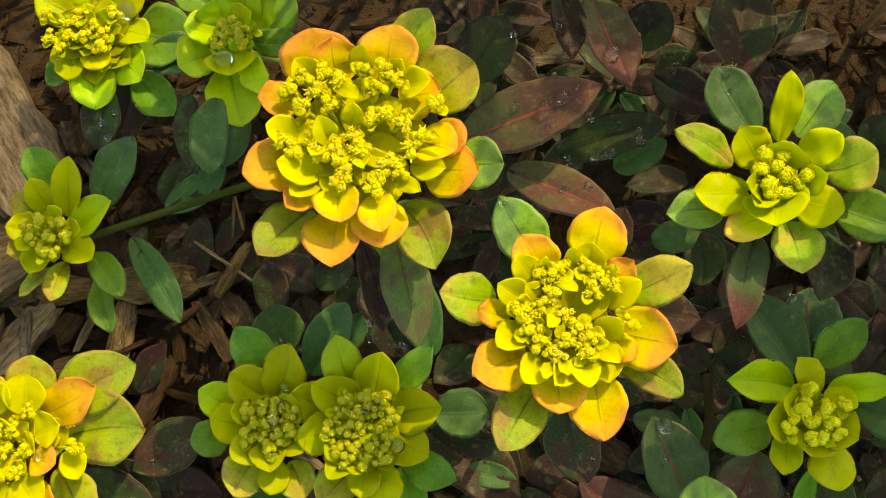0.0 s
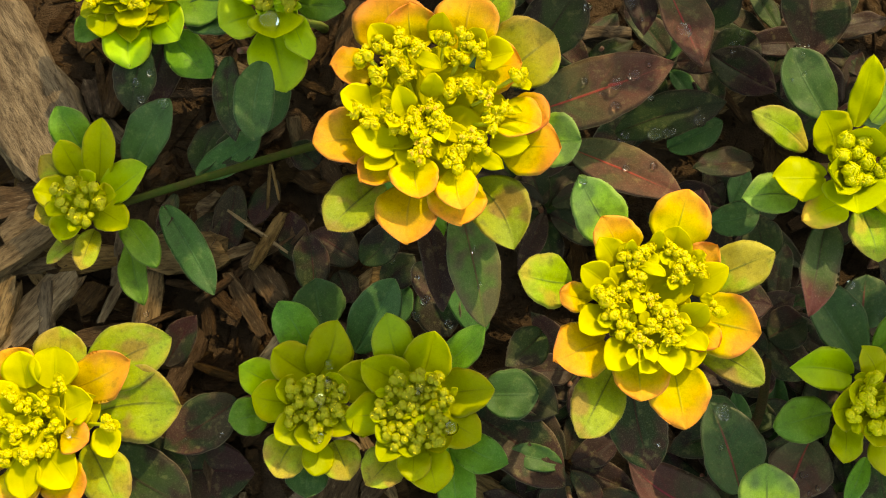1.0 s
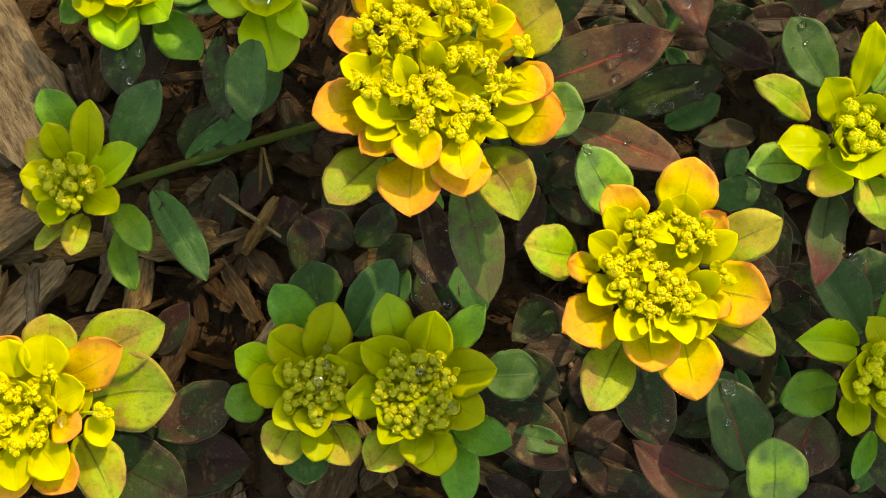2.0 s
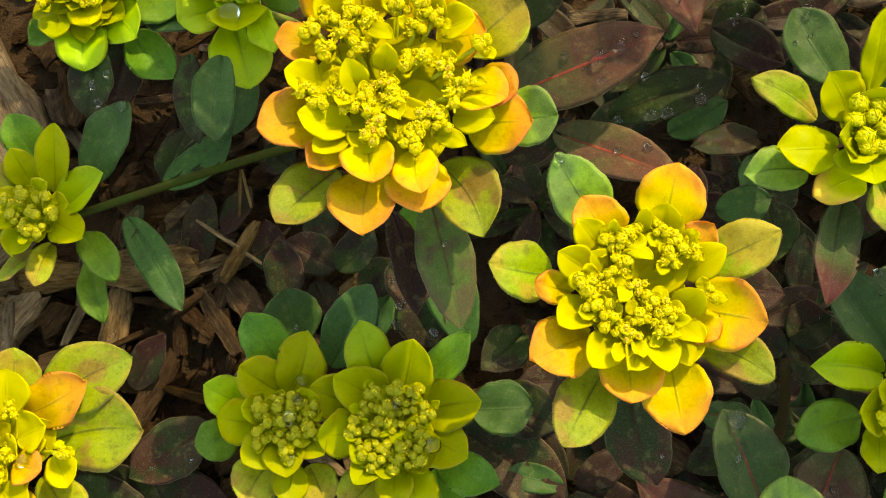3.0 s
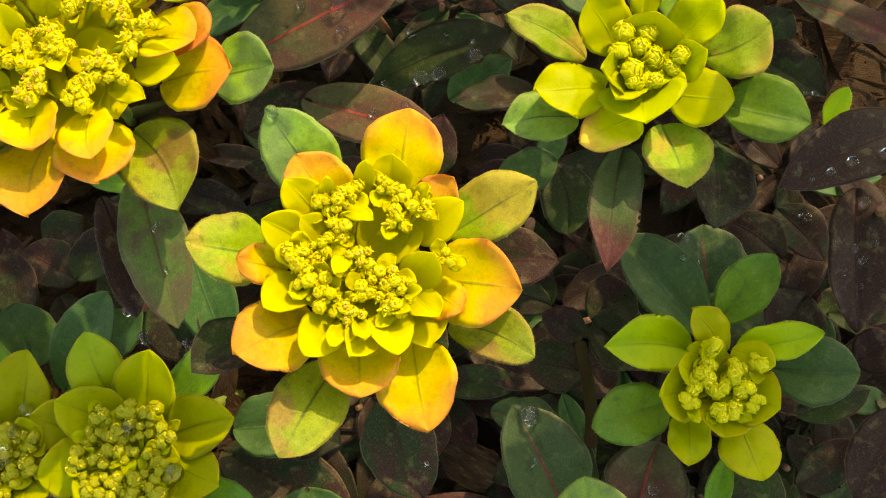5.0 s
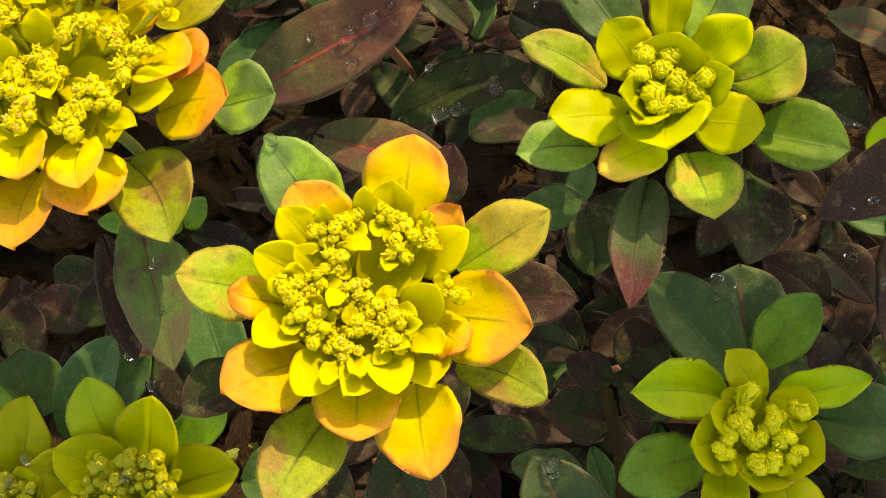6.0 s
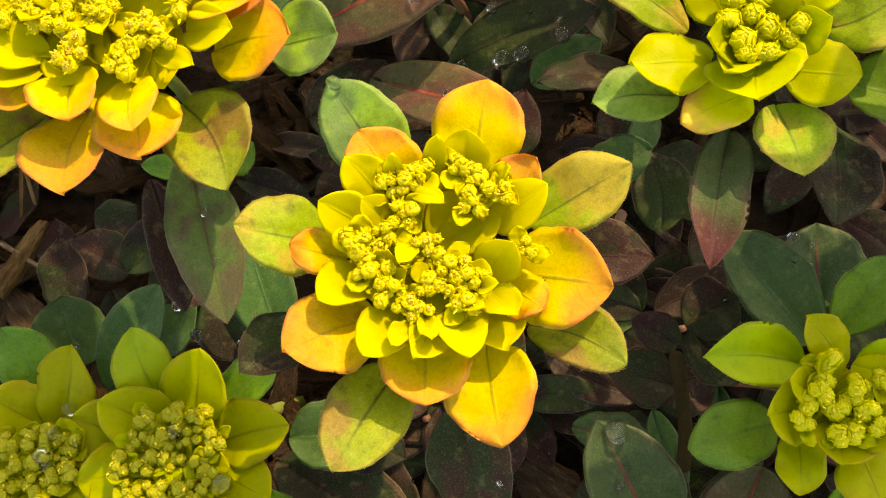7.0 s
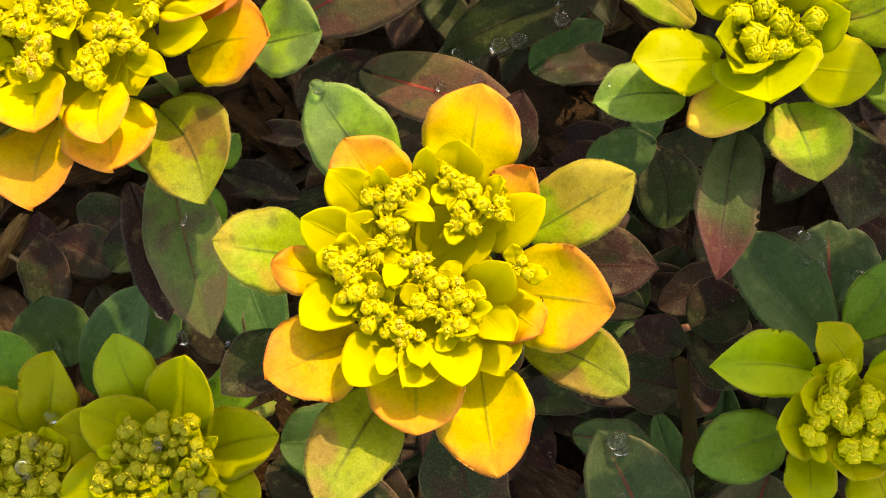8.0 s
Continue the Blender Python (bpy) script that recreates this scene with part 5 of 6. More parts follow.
stemh = spurge((135.5, 31.6), (-20, -10, 69), 'dark plum and green leafy spurge shoot without flowers', RED_STEM, 0.0, 1.5)
leaf(stemh, 'plumdark', (-12.5, 5.2, 80), (-48.9, -12, 88), 14.8)
leaf(stemh, 'plumdark', (-18.1, -2.3, 56), (-21.6, -37.6, 54), 16.4)
leaf(stemh, 'plumrib', (-44.1, 29.4, 94), (-18.8, 15, 96), 9.0)
leaf(stemh, 'dusk', (-36.7, 37.8, 48), (-21.6, 23.3, 52), 14.3)
leaf(stemh, 'lime', (-24.6, 12.1, 58), (-21, 20.7, 64), 5.7)
leaf(stemh, 'plum', (-32.6, -16.1, 40), (-46.8, -5.1, 40), 13.5)
leaf(stemh, 'tealrib', (-53.1, -25.5, 44), (-54.4, -8.7, 48), 19.9)
leaf(stemh, 'plum', (-30.8, -0.7, 34), (-19.8, -15.2, 34), 13.8)
leaf(stemh, 'plum', (-27.4, -25.4, 40), (-36.7, -36.9, 38), 16.4)
leaf(stemh, 'dusk', (-36.8, 39.5, 44), (-26.6, 49, 48), 12.2)

stemi = spurge((123, -44.2), (-10, 10, 40), 'dark plum and green leafy spurge shoot without flowers', RED_STEM, 0.0, 1.5)
leaf(stemi, 'plumdark', (1.3, 20.6, 50), (-11.6, 0.2, 46), 14.6)
leaf(stemi, 'dusk', (-21.4, 20.2, 42), (-4.2, 25.5, 46), 8.6)
leaf(stemi, 'plum', (-20.2, 3.1, 34), (-6.3, 14.4, 36), 11.2)
leaf(stemi, 'plumdark', (-4.8, 33.1, 40), (5.8, 38.3, 44), 11.7)
leaf(stemi, 'dusk', (-13.5, -4.3, 30), (-4.5, 4.2, 32), 10.4)
leaf(stemi, 'plum', (11.2, 1, 36), (-1.3, 9.8, 40), 10.2)
leaf(stemi, 'plum', (-73.4, 39.4, 48), (-83.5, 45.1, 50), 8.6)

stemj = spurge((-80.1, 27.4), (0, -10, 30), 'dark plum and green leafy spurge shoot without flowers', RED_STEM, 0.0, 1.5)
leaf(stemj, 'plum', (-16.1, -21.8, 22), (-19.7, -2.1, 26), 12.0)
leaf(stemj, 'dusk', (0.1, -11.8, 30), (10, 2, 34), 12.1)
leaf(stemj, 'plum', (-8.8, -13.2, 16), (-2.8, -23.5, 14), 10.8)
leaf(stemj, 'dusk', (7.6, -18.4, 30), (17.2, -7.4, 30), 11.4)
leaf(stemj, 'plum', (-13.3, 0.9, 18), (-2.7, 8.4, 20), 10.8)
leaf(stemj, 'teal', (16, -17.6, 28), (8.1, -31.7, 26), 12.1)
leaf(stemj, 'plum', (-34.5, 18.4, 12), (-39.8, 0.5, 14), 11.1)
leaf(stemj, 'dusk', (-42.3, 30.4, 16), (-57, 22.5, 14), 12.3)
leaf(stemj, 'plum', (-19.3, 23.7, 16), (-28.8, 30.4, 18), 11.1)
leaf(stemj, 'plum', (-54.3, 4.5, 10), (-57.6, -11.2, 12), 9.2)

stemk = spurge((-122.6, 96), (-5, -15, 40), 'dark plum and green leafy spurge shoot without flowers', RED_STEM, 0.0, 1.5)
leaf(stemk, 'dusk', (-7.3, -16.2, 40), (-2.5, -44.1, 36), 9.3)
leaf(stemk, 'teal', (6.4, -21, 52), (6.2, -47, 50), 12.9)
leaf(stemk, 'dusk', (-35.2, -16.1, 42), (-38.4, -37.2, 36), 14.1)


# low leafy sprigs under the heads, mostly in the colours that hold shade
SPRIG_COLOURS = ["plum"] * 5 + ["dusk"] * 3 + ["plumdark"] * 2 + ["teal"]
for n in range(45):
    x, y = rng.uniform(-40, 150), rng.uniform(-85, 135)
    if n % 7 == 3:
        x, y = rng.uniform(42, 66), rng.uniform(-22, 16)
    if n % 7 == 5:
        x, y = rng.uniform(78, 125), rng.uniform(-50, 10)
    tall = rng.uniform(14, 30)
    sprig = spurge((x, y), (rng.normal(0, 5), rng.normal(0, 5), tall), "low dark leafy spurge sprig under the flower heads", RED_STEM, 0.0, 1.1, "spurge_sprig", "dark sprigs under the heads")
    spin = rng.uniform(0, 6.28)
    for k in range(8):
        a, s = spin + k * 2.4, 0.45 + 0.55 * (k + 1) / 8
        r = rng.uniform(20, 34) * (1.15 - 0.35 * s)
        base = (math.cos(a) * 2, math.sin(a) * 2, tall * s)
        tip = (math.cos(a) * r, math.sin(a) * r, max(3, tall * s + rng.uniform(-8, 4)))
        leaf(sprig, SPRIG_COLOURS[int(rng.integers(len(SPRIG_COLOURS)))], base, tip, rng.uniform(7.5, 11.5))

# a tall shoot out of view, added so that its leaves shade the low head
shading_shoot = spurge((145, 99), (-4, -14, 205), "unseen tall leafy shoot added to shade the low head", RED_STEM, 0.0, 2.0)
for k in range(11):
    a, h = k * 2.4, 160 + 4.2 * k
    leaf(shading_shoot, "dusk" if k % 3 else "leafgreen", (-4 + math.cos(a) * 3, -14 + math.sin(a) * 3, h), (-4 + math.cos(a) * 34, -14 + math.sin(a) * 34, h + 4), 18.0)
for k in range(8):
    a, h = k * 2.4 + 1.2, 168 + 4.0 * k
    leaf(shading_shoot, "dusk", (-6 + math.cos(a) * 10, -15 + math.sin(a) * 10, h), (-6 + math.cos(a) * 41, -15 + math.sin(a) * 41, h + 3), 20.0)
for k in range(3):
    leaf(shading_shoot, "dusk", (-8, -12 + k * 5, 176 + 7 * k), (-40 + k * 3, -10 + k * 11, 180 + 7 * k), 17.0)

# unseen leafy shoots beyond the far and right edges, added to shade the understory
FAR_SHADERS = [(-75 + n * 27, 139, 112) for n in range(9) if n not in (3, 4)] + [(-45 + n * 24, 208, 220) for n in range(5)] + [(146, 165, 186), (120, 128, 138), (180, 105, 186), (172, 138, 188), (190, 76, 182), (205, 112, 190), (-82, 176, 220), (-62, 190, 224), (-50, 150, 132), (-25, 150, 140), (2, 152, 142), (-38, 174, 165), (-8, 176, 165), (22, 168, 152)]
for n, (x, y, high) in enumerate(FAR_SHADERS):
    x, y, high = x + rng.uniform(-8, 8), y + rng.uniform(-9, 9), high + rng.uniform(-10, 10)
    far_shader = spurge((x, y), (rng.normal(0, 4), rng.normal(0, 4), high), "unseen leafy shoot added to cast shade into the bed", RED_STEM, 0.0, 1.6)
    for k in range(12):
        a, h = k * 2.4 + n, high - 34 + 3 * k
        leaf(far_shader, "leafgreen" if k > 8 else "dusk", (math.cos(a) * 2, math.sin(a) * 2, h), (math.cos(a) * 30, math.sin(a) * 26, h + rng.uniform(-3, 4)), 12.5)

# ---- wood chip mulch ----
def chip_mesh(length, width, thick, material, rough=0.12):
    """A split piece of wood: a long block with ragged ends, worn edges and a grain-stepped top."""
    rows, sides = 7, 10
    verts, faces = [], []
    skew = rng.normal(0, 0.10)
    for i in range(rows + 1):
        s = i / rows
        taper = 1 - 0.35 * abs(2 * s - 1) ** 4 - rng.uniform(0, rough)
        for k in range(sides):
            a = 2 * math.pi * k / sides
            c, d = math.cos(a), math.sin(a)
            y = math.copysign(abs(c) ** 0.25, c) * width / 2 * taper * (1 + rng.normal(0, rough * 0.5))
            z = math.copysign(abs(d) ** 0.25, d) * thick / 2 * (1 + rng.normal(0, rough * 0.6))
            x = (s - 0.5) * length + (rng.normal(0, 0.13) * width if i in (0, rows) else 0) + skew * y
            verts.append((x, y, z + 0.06 * length * math.sin(math.pi * s) * skew))
    for i in range(rows):
        for k in range(sides):
            t = (k + 1) % sides
            faces.append((i * sides + k, (i + 1) * sides + k, (i + 1) * sides + t, i * sides + t))
    faces.append(tuple(range(sides)))
    faces.append(tuple(range(rows * sides, (rows + 1) * sides))[::-1])
    return mesh_of("wood_chip", verts, faces, material, smooth=False)


def chip(a, b, width, thick, material, label, name="wood_chip", category="wood chip", group="mulch chips on the soil"):
    """A single piece of wood lying from a to b, in millimetres."""
    a, b = Vector(a) * MM, Vector(b) * MM
    ob = new(name, chip_mesh((b - a).length, width * MM, thick * MM, material))
    ob.matrix_basis = leaf_pose((a + b) / 2, (a + b) / 2 + (b - a), rng.normal(0, 0.15))
    return tagged(ob, label, category, group)


chip((-239.1, 111.7, 12), (-186.9, 41.3, 12), 34.5, 12, GREY_CHIP, 'big weathered grey slab of split wood')
chip((-209.5, -22.4, 9), (-203.6, 3.4, 9), 14.4, 6, PALE_CHIP, 'pale sawn wood chip in the mulch')
chip((-206.3, -25.9, 6), (-182.5, 7.7, 6), 14.4, 6, PALE_CHIP, 'pale split wood chip in the mulch')
chip((-213.2, 0.8, 14), (-186.2, 23.7, 14), 8.8, 7, GREY_CHIP, 'weathered grey stick of split wood')
chip((-219.6, 25.6, 10), (-193.3, 33.1, 10), 12.3, 7, CHIP, 'brown wood chip lying in the mulch')
chip((-158.7, 14.8, 10), (-128.9, 19.1, 10), 15.6, 7, PALE_CHIP, 'tan split wood chip in the mulch')
chip((-154.2, 10.4, 8), (-155.4, -13, 8), 9.6, 6, PALE_CHIP, 'tan split wood chip in the mulch')
chip((-87.5, -73.5, 8), (-79.2, -48.5, 8), 15.9, 6, CHIP, 'reddish brown split board fragment')
chip((-117.4, 13.2, 8), (-108.1, 2.8, 8), 10.4, 6, CHIP, 'reddish brown wood chip')
chip((-37.9, -52.4, 7), (-24.2, -58.6, 7), 8.4, 5, PALE_CHIP, 'tan wood chip beside the stems')
chip((-9.5, -38.7, 7), (13.5, -46, 7), 17.1, 6, CHIP, 'brown wood chip under the leaves')
chip((0.5, -50.8, 9), (14, -58.7, 9), 13.1, 6, CHIP, 'brown wood chip under the leaves')
chip((-128.9, 65.5, 12), (-128.7, 77.1, 12), 4.1, 5, PALE_CHIP, 'small pinkish sliver of wood')
chip((-177.4, -16.8, 9), (-155.6, -12.1, 9), 7.9, 6, CHIP, 'brown wood chip lying in the mulch')
chip((-201.6, 11.2, 7), (-169.4, 13.6, 7), 12.2, 5, PALE_CHIP, 'tan split wood chip in the mulch')
chip((-169.1, -9.6, 12), (-162.5, 8, 12), 3.2, 4, GREY_CHIP, 'thin weathered splinter of wood')
chip((-172.4, 3.3, 6), (-178.3, -5.4, 6), 10.1, 5, CHIP, 'reddish brown wood chip')
chip((-90, 9.5, 6), (-75.5, 24.9, 6), 11.9, 6, CHIP, 'brown wood chip under the leaves')
chip((-81.7, 9.8, 8), (-70.6, 18.7, 8), 7.9, 6, PALE_CHIP, 'tan wood chip under the leaves')
chip((-148.7, 32.3, 5), (-130.5, 37.8, 5), 12.3, 5, CHIP, 'brown wood chip lying in the mulch')
chip((-111.6, 54, 5), (-96.3, 46.5, 5), 12.3, 5, CHIP, 'brown wood chip lying in the mulch')
chip((-206.8, 17.1, 10), (-187.6, 31.2, 10), 12.5, 6, GREY_CHIP, 'weathered grey wood chip')
chip((-74.5, -63.1, 6), (-59.7, -56.2, 6), 11.5, 5, CHIP, 'brown wood chip under the leaves')
chip((-188.2, 85.9, 6), (-174.1, 93.5, 6), 12.7, 6, CHIP, 'brown wood chip lying in the mulch')
chip((34.4, 86.6, 6), (49.9, 96.1, 6), 12.1, 6, PALE_CHIP, 'tan wood chip under the leaves')
chip((114.1, 18.4, 10), (126.8, 11.4, 10), 10.0, 6, PALE_CHIP, 'tan wood chip under the leaves')
chip((-12.5, -37.6, 8), (0.2, -47.3, 8), 12.9, 6, CHIP, 'brown wood chip under the leaves')
chip((16.6, -28.7, 8), (29.3, -36.9, 8), 12.9, 6, CHIP, 'brown wood chip under the leaves')
chip((-118.5, 13.2, 16), (-110.7, 32.9, 12), 4.7, 4.7, PALE_CHIP, 'short pale peeled twig lying on the mulch', 'twig', 'twig', 'twigs on the mulch')
chip((-128.8, 31.9, 18), (-107.3, 19.6, 14), 1.4, 1.4, PALE_CHIP, 'thin pale dry twig', 'twig', 'twig', 'twigs on the mulch')
chip((-137, -0.1, 12), (-117, 17.7, 8), 3.0, 3.0, BARK, 'dark brown dry root', 'twig', 'twig', 'twigs on the mulch')
chip((-116, 49.4, 18), (-115.8, 33.4, 14), 1.2, 1.2, PALE_CHIP, 'thin pale dry grass stalk', 'twig', 'twig', 'twigs on the mulch')
chip((-115.1, 48.8, 20), (-111.8, 37.3, 16), 1.0, 1.0, PALE_CHIP, 'thin pale dry grass stalk', 'twig', 'twig', 'twigs on the mulch')
chip((-159.5, -12.8, 12), (-142.9, -2.9, 8), 2.0, 2.0, BARK, 'dark brown dry root', 'twig', 'twig', 'twigs on the mulch')
chip((-106.1, 22.9, 14), (-100, 32.5, 10), 1.6, 1.6, BARK, 'thin dark dry twig', 'twig', 'twig', 'twigs on the mulch')

MULCH = []
for material, number in ((CHIP, 7), (BARK, 12), (PALE_CHIP, 1), (GREY_CHIP, 1)):
    for n in range(number):
        MULCH.append((chip_mesh(rng.uniform(8, 28) * MM, rng.uniform(2.5, 9) * MM, rng.uniform(2, 4.5) * MM, material, 0.22), material))
KINDS = {CHIP: "small brown wood chip in the mulch", BARK: "dark bark fragment lying in the mulch", PALE_CHIP: "pale split wood chip in the mulch", GREY_CHIP: "weathered grey splinter of wood in the mulch"}
LITTER = []
for n in range(520):
    x, y = (rng.uniform(-0.25, 0.14), rng.uniform(-0.10, 0.14)) if n % 2 else (rng.uniform(-0.25, -0.03), rng.uniform(-0.09, 0.11))
    me, material = MULCH[int(rng.integers(len(MULCH)))]
    layer = 0.002 + rng.uniform(0, 0.008)
    m = pose(x, y, ground_height(x, y) + layer, rng.normal(0, 14), rng.normal(0, 10), rng.uniform(0, 360))
    if n < 300:
        ob = new("wood_chip", me)
        ob.matrix_basis = m
        tagged(ob, KINDS[material], "wood chip", "mulch chips on the soil")
    else:
        LITTER.append((me, m @ Matrix.Translation((0, 0, -0.002))))


def litter():
    """The chips that lie deeper, as one layer."""
    verts, faces, slots = [], [], []
    materials = list(KINDS)
    for me, m in LITTER:
        first = len(verts)
        verts += [m @ v.co for v in me.vertices]
        faces += [tuple(first + n for n in p.vertices) for p in me.polygons]
        slots += [materials.index(me.materials[0])] * len(me.polygons)
    tagged(new("mulch_layer", mesh_of("mulch_layer", verts, faces, materials, slots=slots, smooth=False)), "layer of brown and grey bark mulch chips", "mulch", kind="stuff")


litter()


def crumbs():
    """Loose crumbs and splinters between the chips."""
    verts, faces = [], []
    for n in range(4200):
        x, y = rng.uniform(-0.26, 0.16), rng.uniform(-0.12, 0.16)
        size, long = rng.uniform(0.5, 1.8) * MM, rng.choice([1, 1, 2.5, 6])
        m = pose(x, y, ground_height(x, y) + rng.uniform(0, 4) * MM, rng.uniform(0, 360), rng.normal(0, 20), rng.uniform(0, 360))
        first = len(verts)
        for c in ((1, 0, 0), (-1, 0, 0), (0, 1, 0), (0, -1, 0), (0, 0, 1), (0, 0, -1)):
            verts.append(m @ Vector((c[0] * size * long, c[1] * size * 0.7, c[2] * size * 0.5)))
        for i, j, k in ((0, 2, 4), (2, 1, 4), (1, 3, 4), (3, 0, 4), (2, 0, 5), (1, 2, 5), (3, 1, 5), (0, 3, 5)):
            faces.append((first + i, first + j, first + k))
    tagged(new("mulch_crumbs", mesh_of("mulch_crumbs", verts, faces, BARK, smooth=False)), "loose brown crumbs and splinters of bark mulch", "mulch", kind="stuff")


crumbs()

# ---- water drops ----
def drop_mesh(kind):
    """A sessile drop: a shallow cap that meets the leaf at a flat angle, closed underneath."""
    verts, faces = [], []
    segs, rings, steep = 28, 10, radians(96 + 7 * (kind % 3))
    for r in range(rings + 1):
        lean = steep * (1 - r / rings)
        for n in range(segs):
            a = 2 * math.pi * n / segs
            k = math.sin(lean) / math.sin(steep) * (1 + 0.05 * math.sin(2 * a + kind) + 0.03 * math.sin(3 * a + 2 * kind))
            high = (math.cos(lean) - math.cos(steep)) / math.sin(steep)
            verts.append((math.cos(a) * k, math.sin(a) * k * (1 - 0.08 * (kind % 3)), high))
    for r in range(rings):
        for n in range(segs):
            t = (n + 1) % segs
            faces.append((r * segs + n, r * segs + t, (r + 1) * segs + t, (r + 1) * segs + n))
    verts.append((0, 0, -0.25))
    faces += [(len(verts) - 1, (n + 1) % segs, n) for n in range(segs)]
    me = mesh_of("water_drop", verts, faces, WATER)
    bm = bmesh.new()
    bm.from_mesh(me)
    bmesh.ops.remove_doubles(bm, verts=bm.verts, dist=1e-4)
    bmesh.ops.recalc_face_normals(bm, faces=bm.faces)
    bm.to_mesh(me)
    bm.free()
    return me


DROPS = [drop_mesh(n) for n in range(5)]
bpy.context.view_layer.update()
GRAPH = bpy.context.evaluated_depsgraph_get()


def drop(x, y, z, size, label="clear round water drop on a leaf"):
    """A drop of that size across, in millimetres, set down on what lies below."""
    hit, place, normal, _, under, _ = scene.ray_cast(GRAPH, Vector((x, y, z + 14)) * MM, Vector((0, 0, -1)))
    if not hit:
        return
    if normal.z < 0.15:
        normal = Vector((0, 0, 1))
    ob = new("water_drop", DROPS[int(rng.integers(len(DROPS)))])
    r = size * MM * 0.44
    turn = normal.to_track_quat("Z", "Y").to_matrix().to_4x4() @ Matrix.Rotation(rng.uniform(0, 6.28), 4, "Z")
    ob.matrix_basis = Matrix.Translation(place + normal * r * 0.03) @ turn @ Matrix.Scale(r, 4)
    tagged(ob, label, "water drop", "water drops on the leaves")


drop(-7.2, 67.6, 78, 5.8)
drop(-2.2, 70.9, 79, 5.3)
drop(-16.0, 68.6, 76, 2.8)
drop(2.0, 73.7, 80, 2.1)
drop(-6.3, 61.5, 78, 3.2)
drop(-11.0, 65.1, 77, 1.3)
drop(-19.7, 64.2, 75, 1.5)
drop(11.9, 85.5, 79, 6.0)
drop(8.6, 92.1, 78, 1.7)
drop(47.9, 83.4, 85, 5.9)
drop(38.0, 97.8, 64, 4.5)
drop(40.3, 102.2, 41, 3.0)
drop(11.6, 62.8, 47, 5.8)
drop(4.1, 65.8, 27, 4.2)
drop(5.9, 54.9, 46, 1.8)
drop(25.2, 72.1, 49, 1.8)
drop(18.0, 73.9, 48, 1.8)
drop(9.1, 74.0, 52, 2.9)
drop(7.8, 47.0, 65, 3.1)
drop(-4.1, 92.9, 78, 4.3)
drop(-17.9, 86.7, 86, 3.2)
drop(-22.0, 40.9, 66, 1.4)
drop(-0.7, 88.1, 79, 1.7)
drop(36.4, 94.2, 45, 2.2)
drop(40.5, 100.6, 46, 1.8)
drop(42.5, 71.3, 84, 1.6)
drop(-44.4, 14.8, 76, 1.6)
drop(-42.2, 4.7, 76, 1.4)
drop(-60.9, 8.9, 55, 2.1)
drop(-57.7, 8.7, 55, 2.1)
drop(-64.7, 17.1, 56, 1.4)
drop(-58.1, 1.5, 57, 3.1)
drop(-57.8, 18.9, 56, 1.4)
drop(-52.9, 13.6, 76, 1.0)
drop(-149.6, 61.9, 38, 4.5)
drop(-158.8, 67.7, 39, 3.7)
drop(-163.4, 70.4, 25, 3.5)
drop(-161.1, 72.3, 40, 1.5)
drop(-158.3, 72.8, 40, 1.1)
drop(-167.1, 60.9, 36, 1.9)
drop(-154.2, -5.7, 29, 2.6)
drop(-116.1, 89.1, 49, 8.0)
drop(-152.3, 28.0, 43, 2.9)
drop(-46.7, -35.6, 48, 5.5)
drop(-57.7, -25.1, 50, 2.4)
drop(-86.0, -19.0, 43, 4.2)
drop(-163.2, -46.5, 52, 4.4)
drop(35.5, -24.1, 53, 5.6)
drop(35.9, -34.5, 50, 2.3)
drop(66.0, -41.3, 38, 3.7)
drop(70.0, -44.8, 37, 2.4)
drop(45.1, -51.8, 57, 1.3)
drop(11.4, -35.4, 75, 1.5)
drop(-85.8, -25.5, 46, 4.2)
drop(-87.5, -30.0, 48, 4.5)
drop(-86.3, -42.0, 48, 3.1)
drop(-60.5, -0.5, 38, 4.3)
drop(-49.2, -2.1, 35, 3.6)
drop(-92.0, -1.9, 31, 2.6)
drop(-80.4, -27.2, 40, 1.8)
drop(-132.9, -46.7, 20, 1.9)
drop(-121.5, -44.2, 24, 1.9)
drop(86.9, 10.7, 45, 5.6)
drop(78.8, 13.3, 46, 2.9)
drop(72.2, 11.6, 56, 2.0)
drop(75.2, 19.0, 47, 3.2)
drop(79.7, 18.1, 47, 1.8)
drop(63.7, -42.6, 37, 4.1)
drop(67.9, -46.9, 37, 2.3)
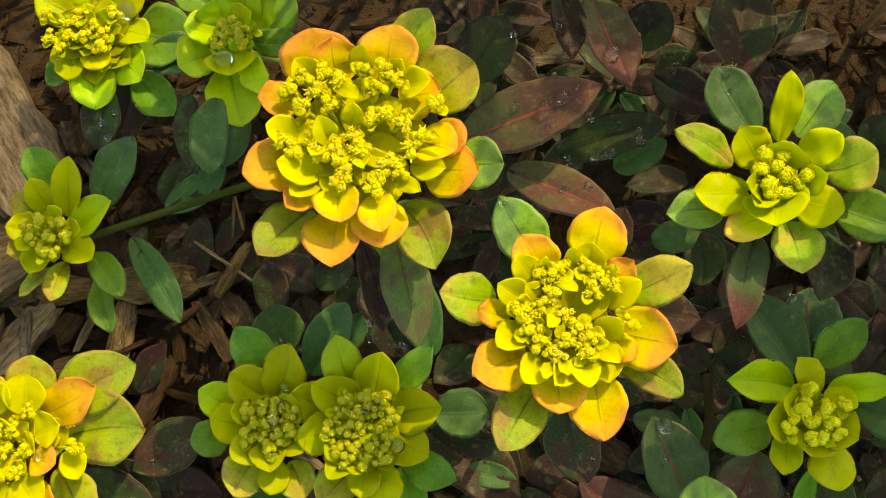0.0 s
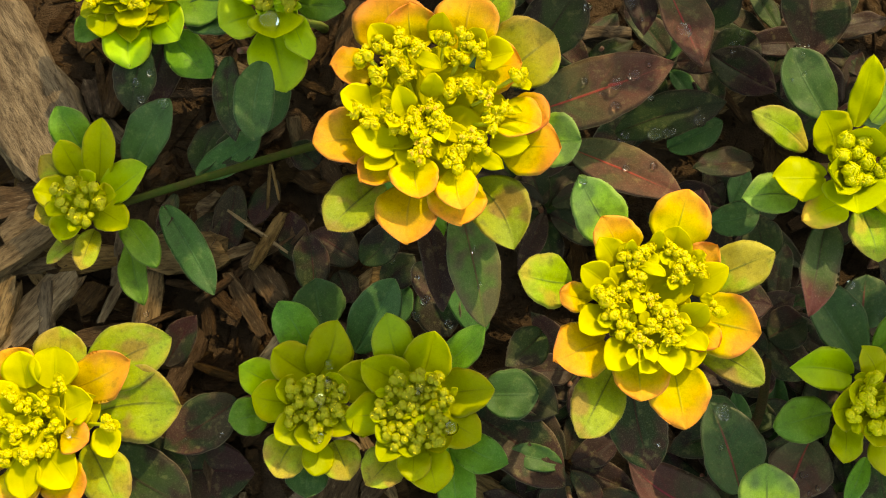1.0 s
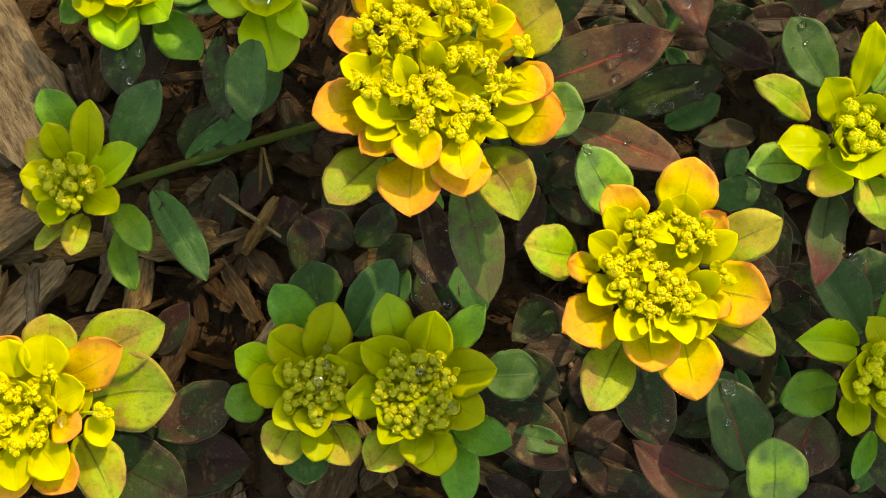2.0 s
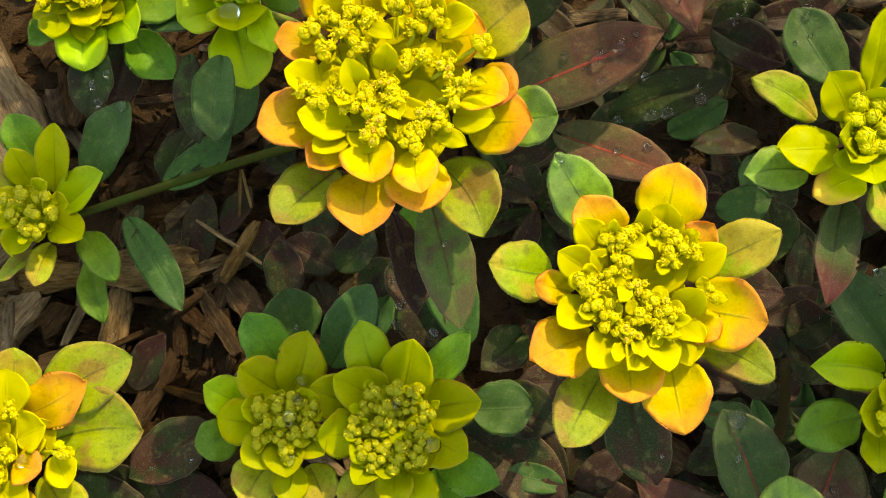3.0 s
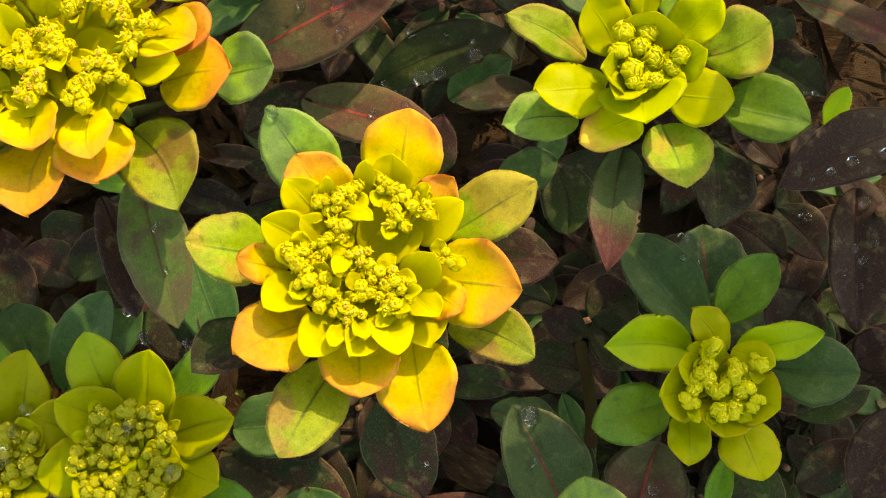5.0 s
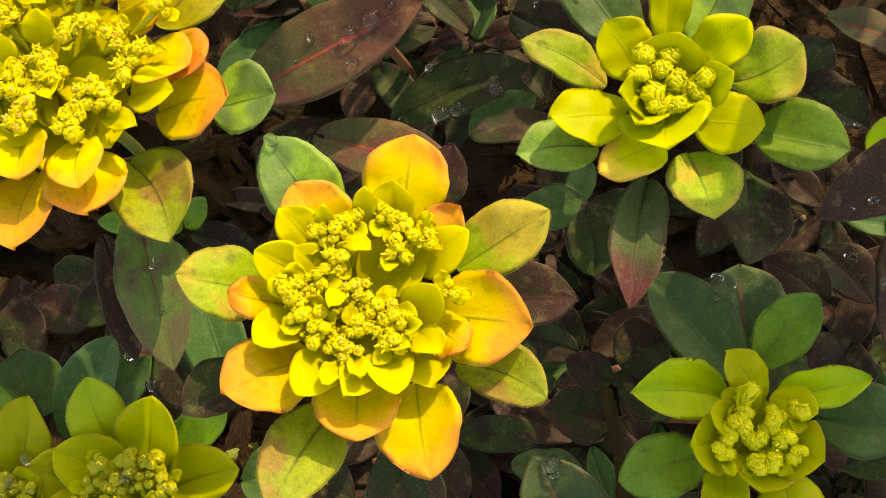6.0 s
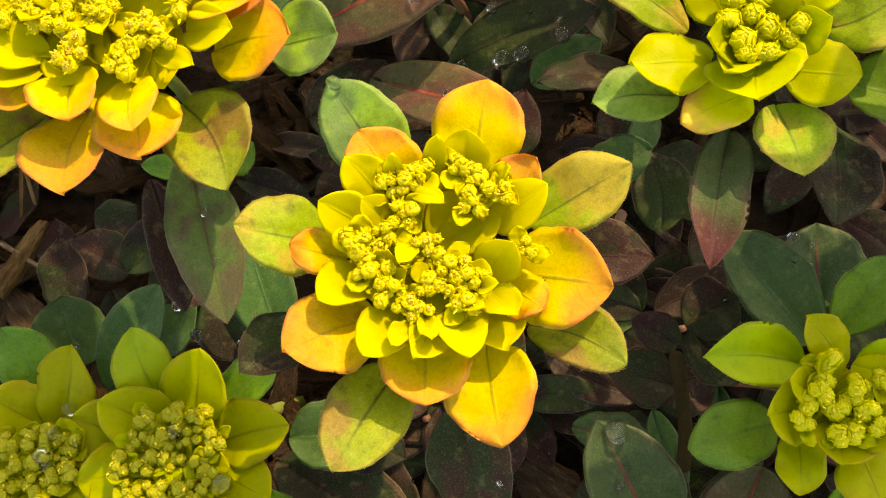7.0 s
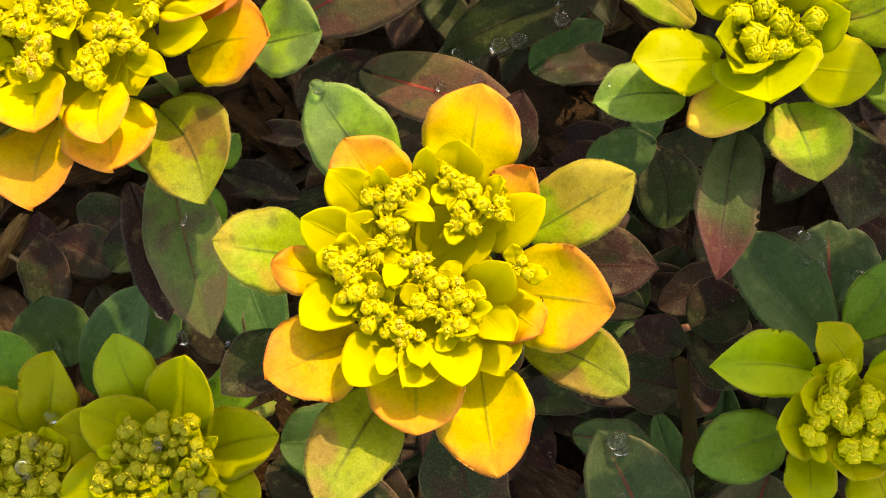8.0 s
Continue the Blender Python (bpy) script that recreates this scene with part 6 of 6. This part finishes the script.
drop(118.6, 25.7, 56, 3.7)
drop(103.0, 25.1, 84, 3.3)
drop(111.4, 27.4, 83, 3.6)
drop(98.0, 22.9, 86, 2.3)
drop(93.7, 21.1, 87, 1.3)
drop(114.9, 14.2, 55, 2.3)
drop(116.8, 11.3, 55, 2.8)
drop(119.9, 15.6, 55, 2.8)
drop(109.2, 15.1, 55, 1.7)
drop(111.4, 27.6, 34, 4.0)
drop(105.4, 15.7, 40, 2.4)
drop(112.9, 8.9, 30, 2.8)
drop(115.6, 5.0, 55, 2.3)
drop(111.5, 7.9, 55, 1.1)
drop(110.7, 55.2, 51, 2.1)
drop(108.2, 55.7, 51, 1.2)
drop(119.8, 50.6, 56, 2.9)
drop(31.5, 37.8, 88, 1.0)
drop(25.5, 68.1, 38, 4.7)
drop(31.1, 2.1, 105, 1.6)
drop(39.5, -1.9, 50, 2.9)
drop(61.1, 6.7, 43, 1.5)
drop(2.4, 62.0, 46, 3.6)
drop(16.0, 63.6, 48, 5.4)
drop(-30.5, 51.9, 57, 2.0)
drop(21.3, 34.9, 60, 3.1)
drop(34.6, -23.5, 53, 4.4)
drop(35.4, -34.8, 50, 1.9)
drop(11.2, -35.7, 75, 1.3)
drop(23.2, -25.6, 34, 1.8)
drop(-45.1, 13.7, 76, 1.8)
drop(-43.1, 3.7, 76, 1.3)
drop(-57.3, 2.6, 56, 2.8)
drop(-69.6, 16.6, 30, 2.2)
drop(-49.5, -2.6, 35, 3.6)
drop(115.7, -23.5, 45, 2.0)
drop(115.3, -7.1, 40, 5.0)
drop(-0.1, 46.2, 63, 2.8)
drop(-18.3, 32.3, 101, 3.3)
drop(-57.4, -24.5, 48, 3.9)
drop(-87.2, -32.0, 46, 3.6)
drop(-75.8, 12.0, 76, 1.1)
drop(-153.0, 106.0, 45, 8.7)
drop(45.8, 79.2, 85, 2.7)
drop(46.8, 73.8, 84, 1.7)
drop(-154.2, 71.2, 40, 3.6)
drop(-156.7, 62.8, 37, 4.3)
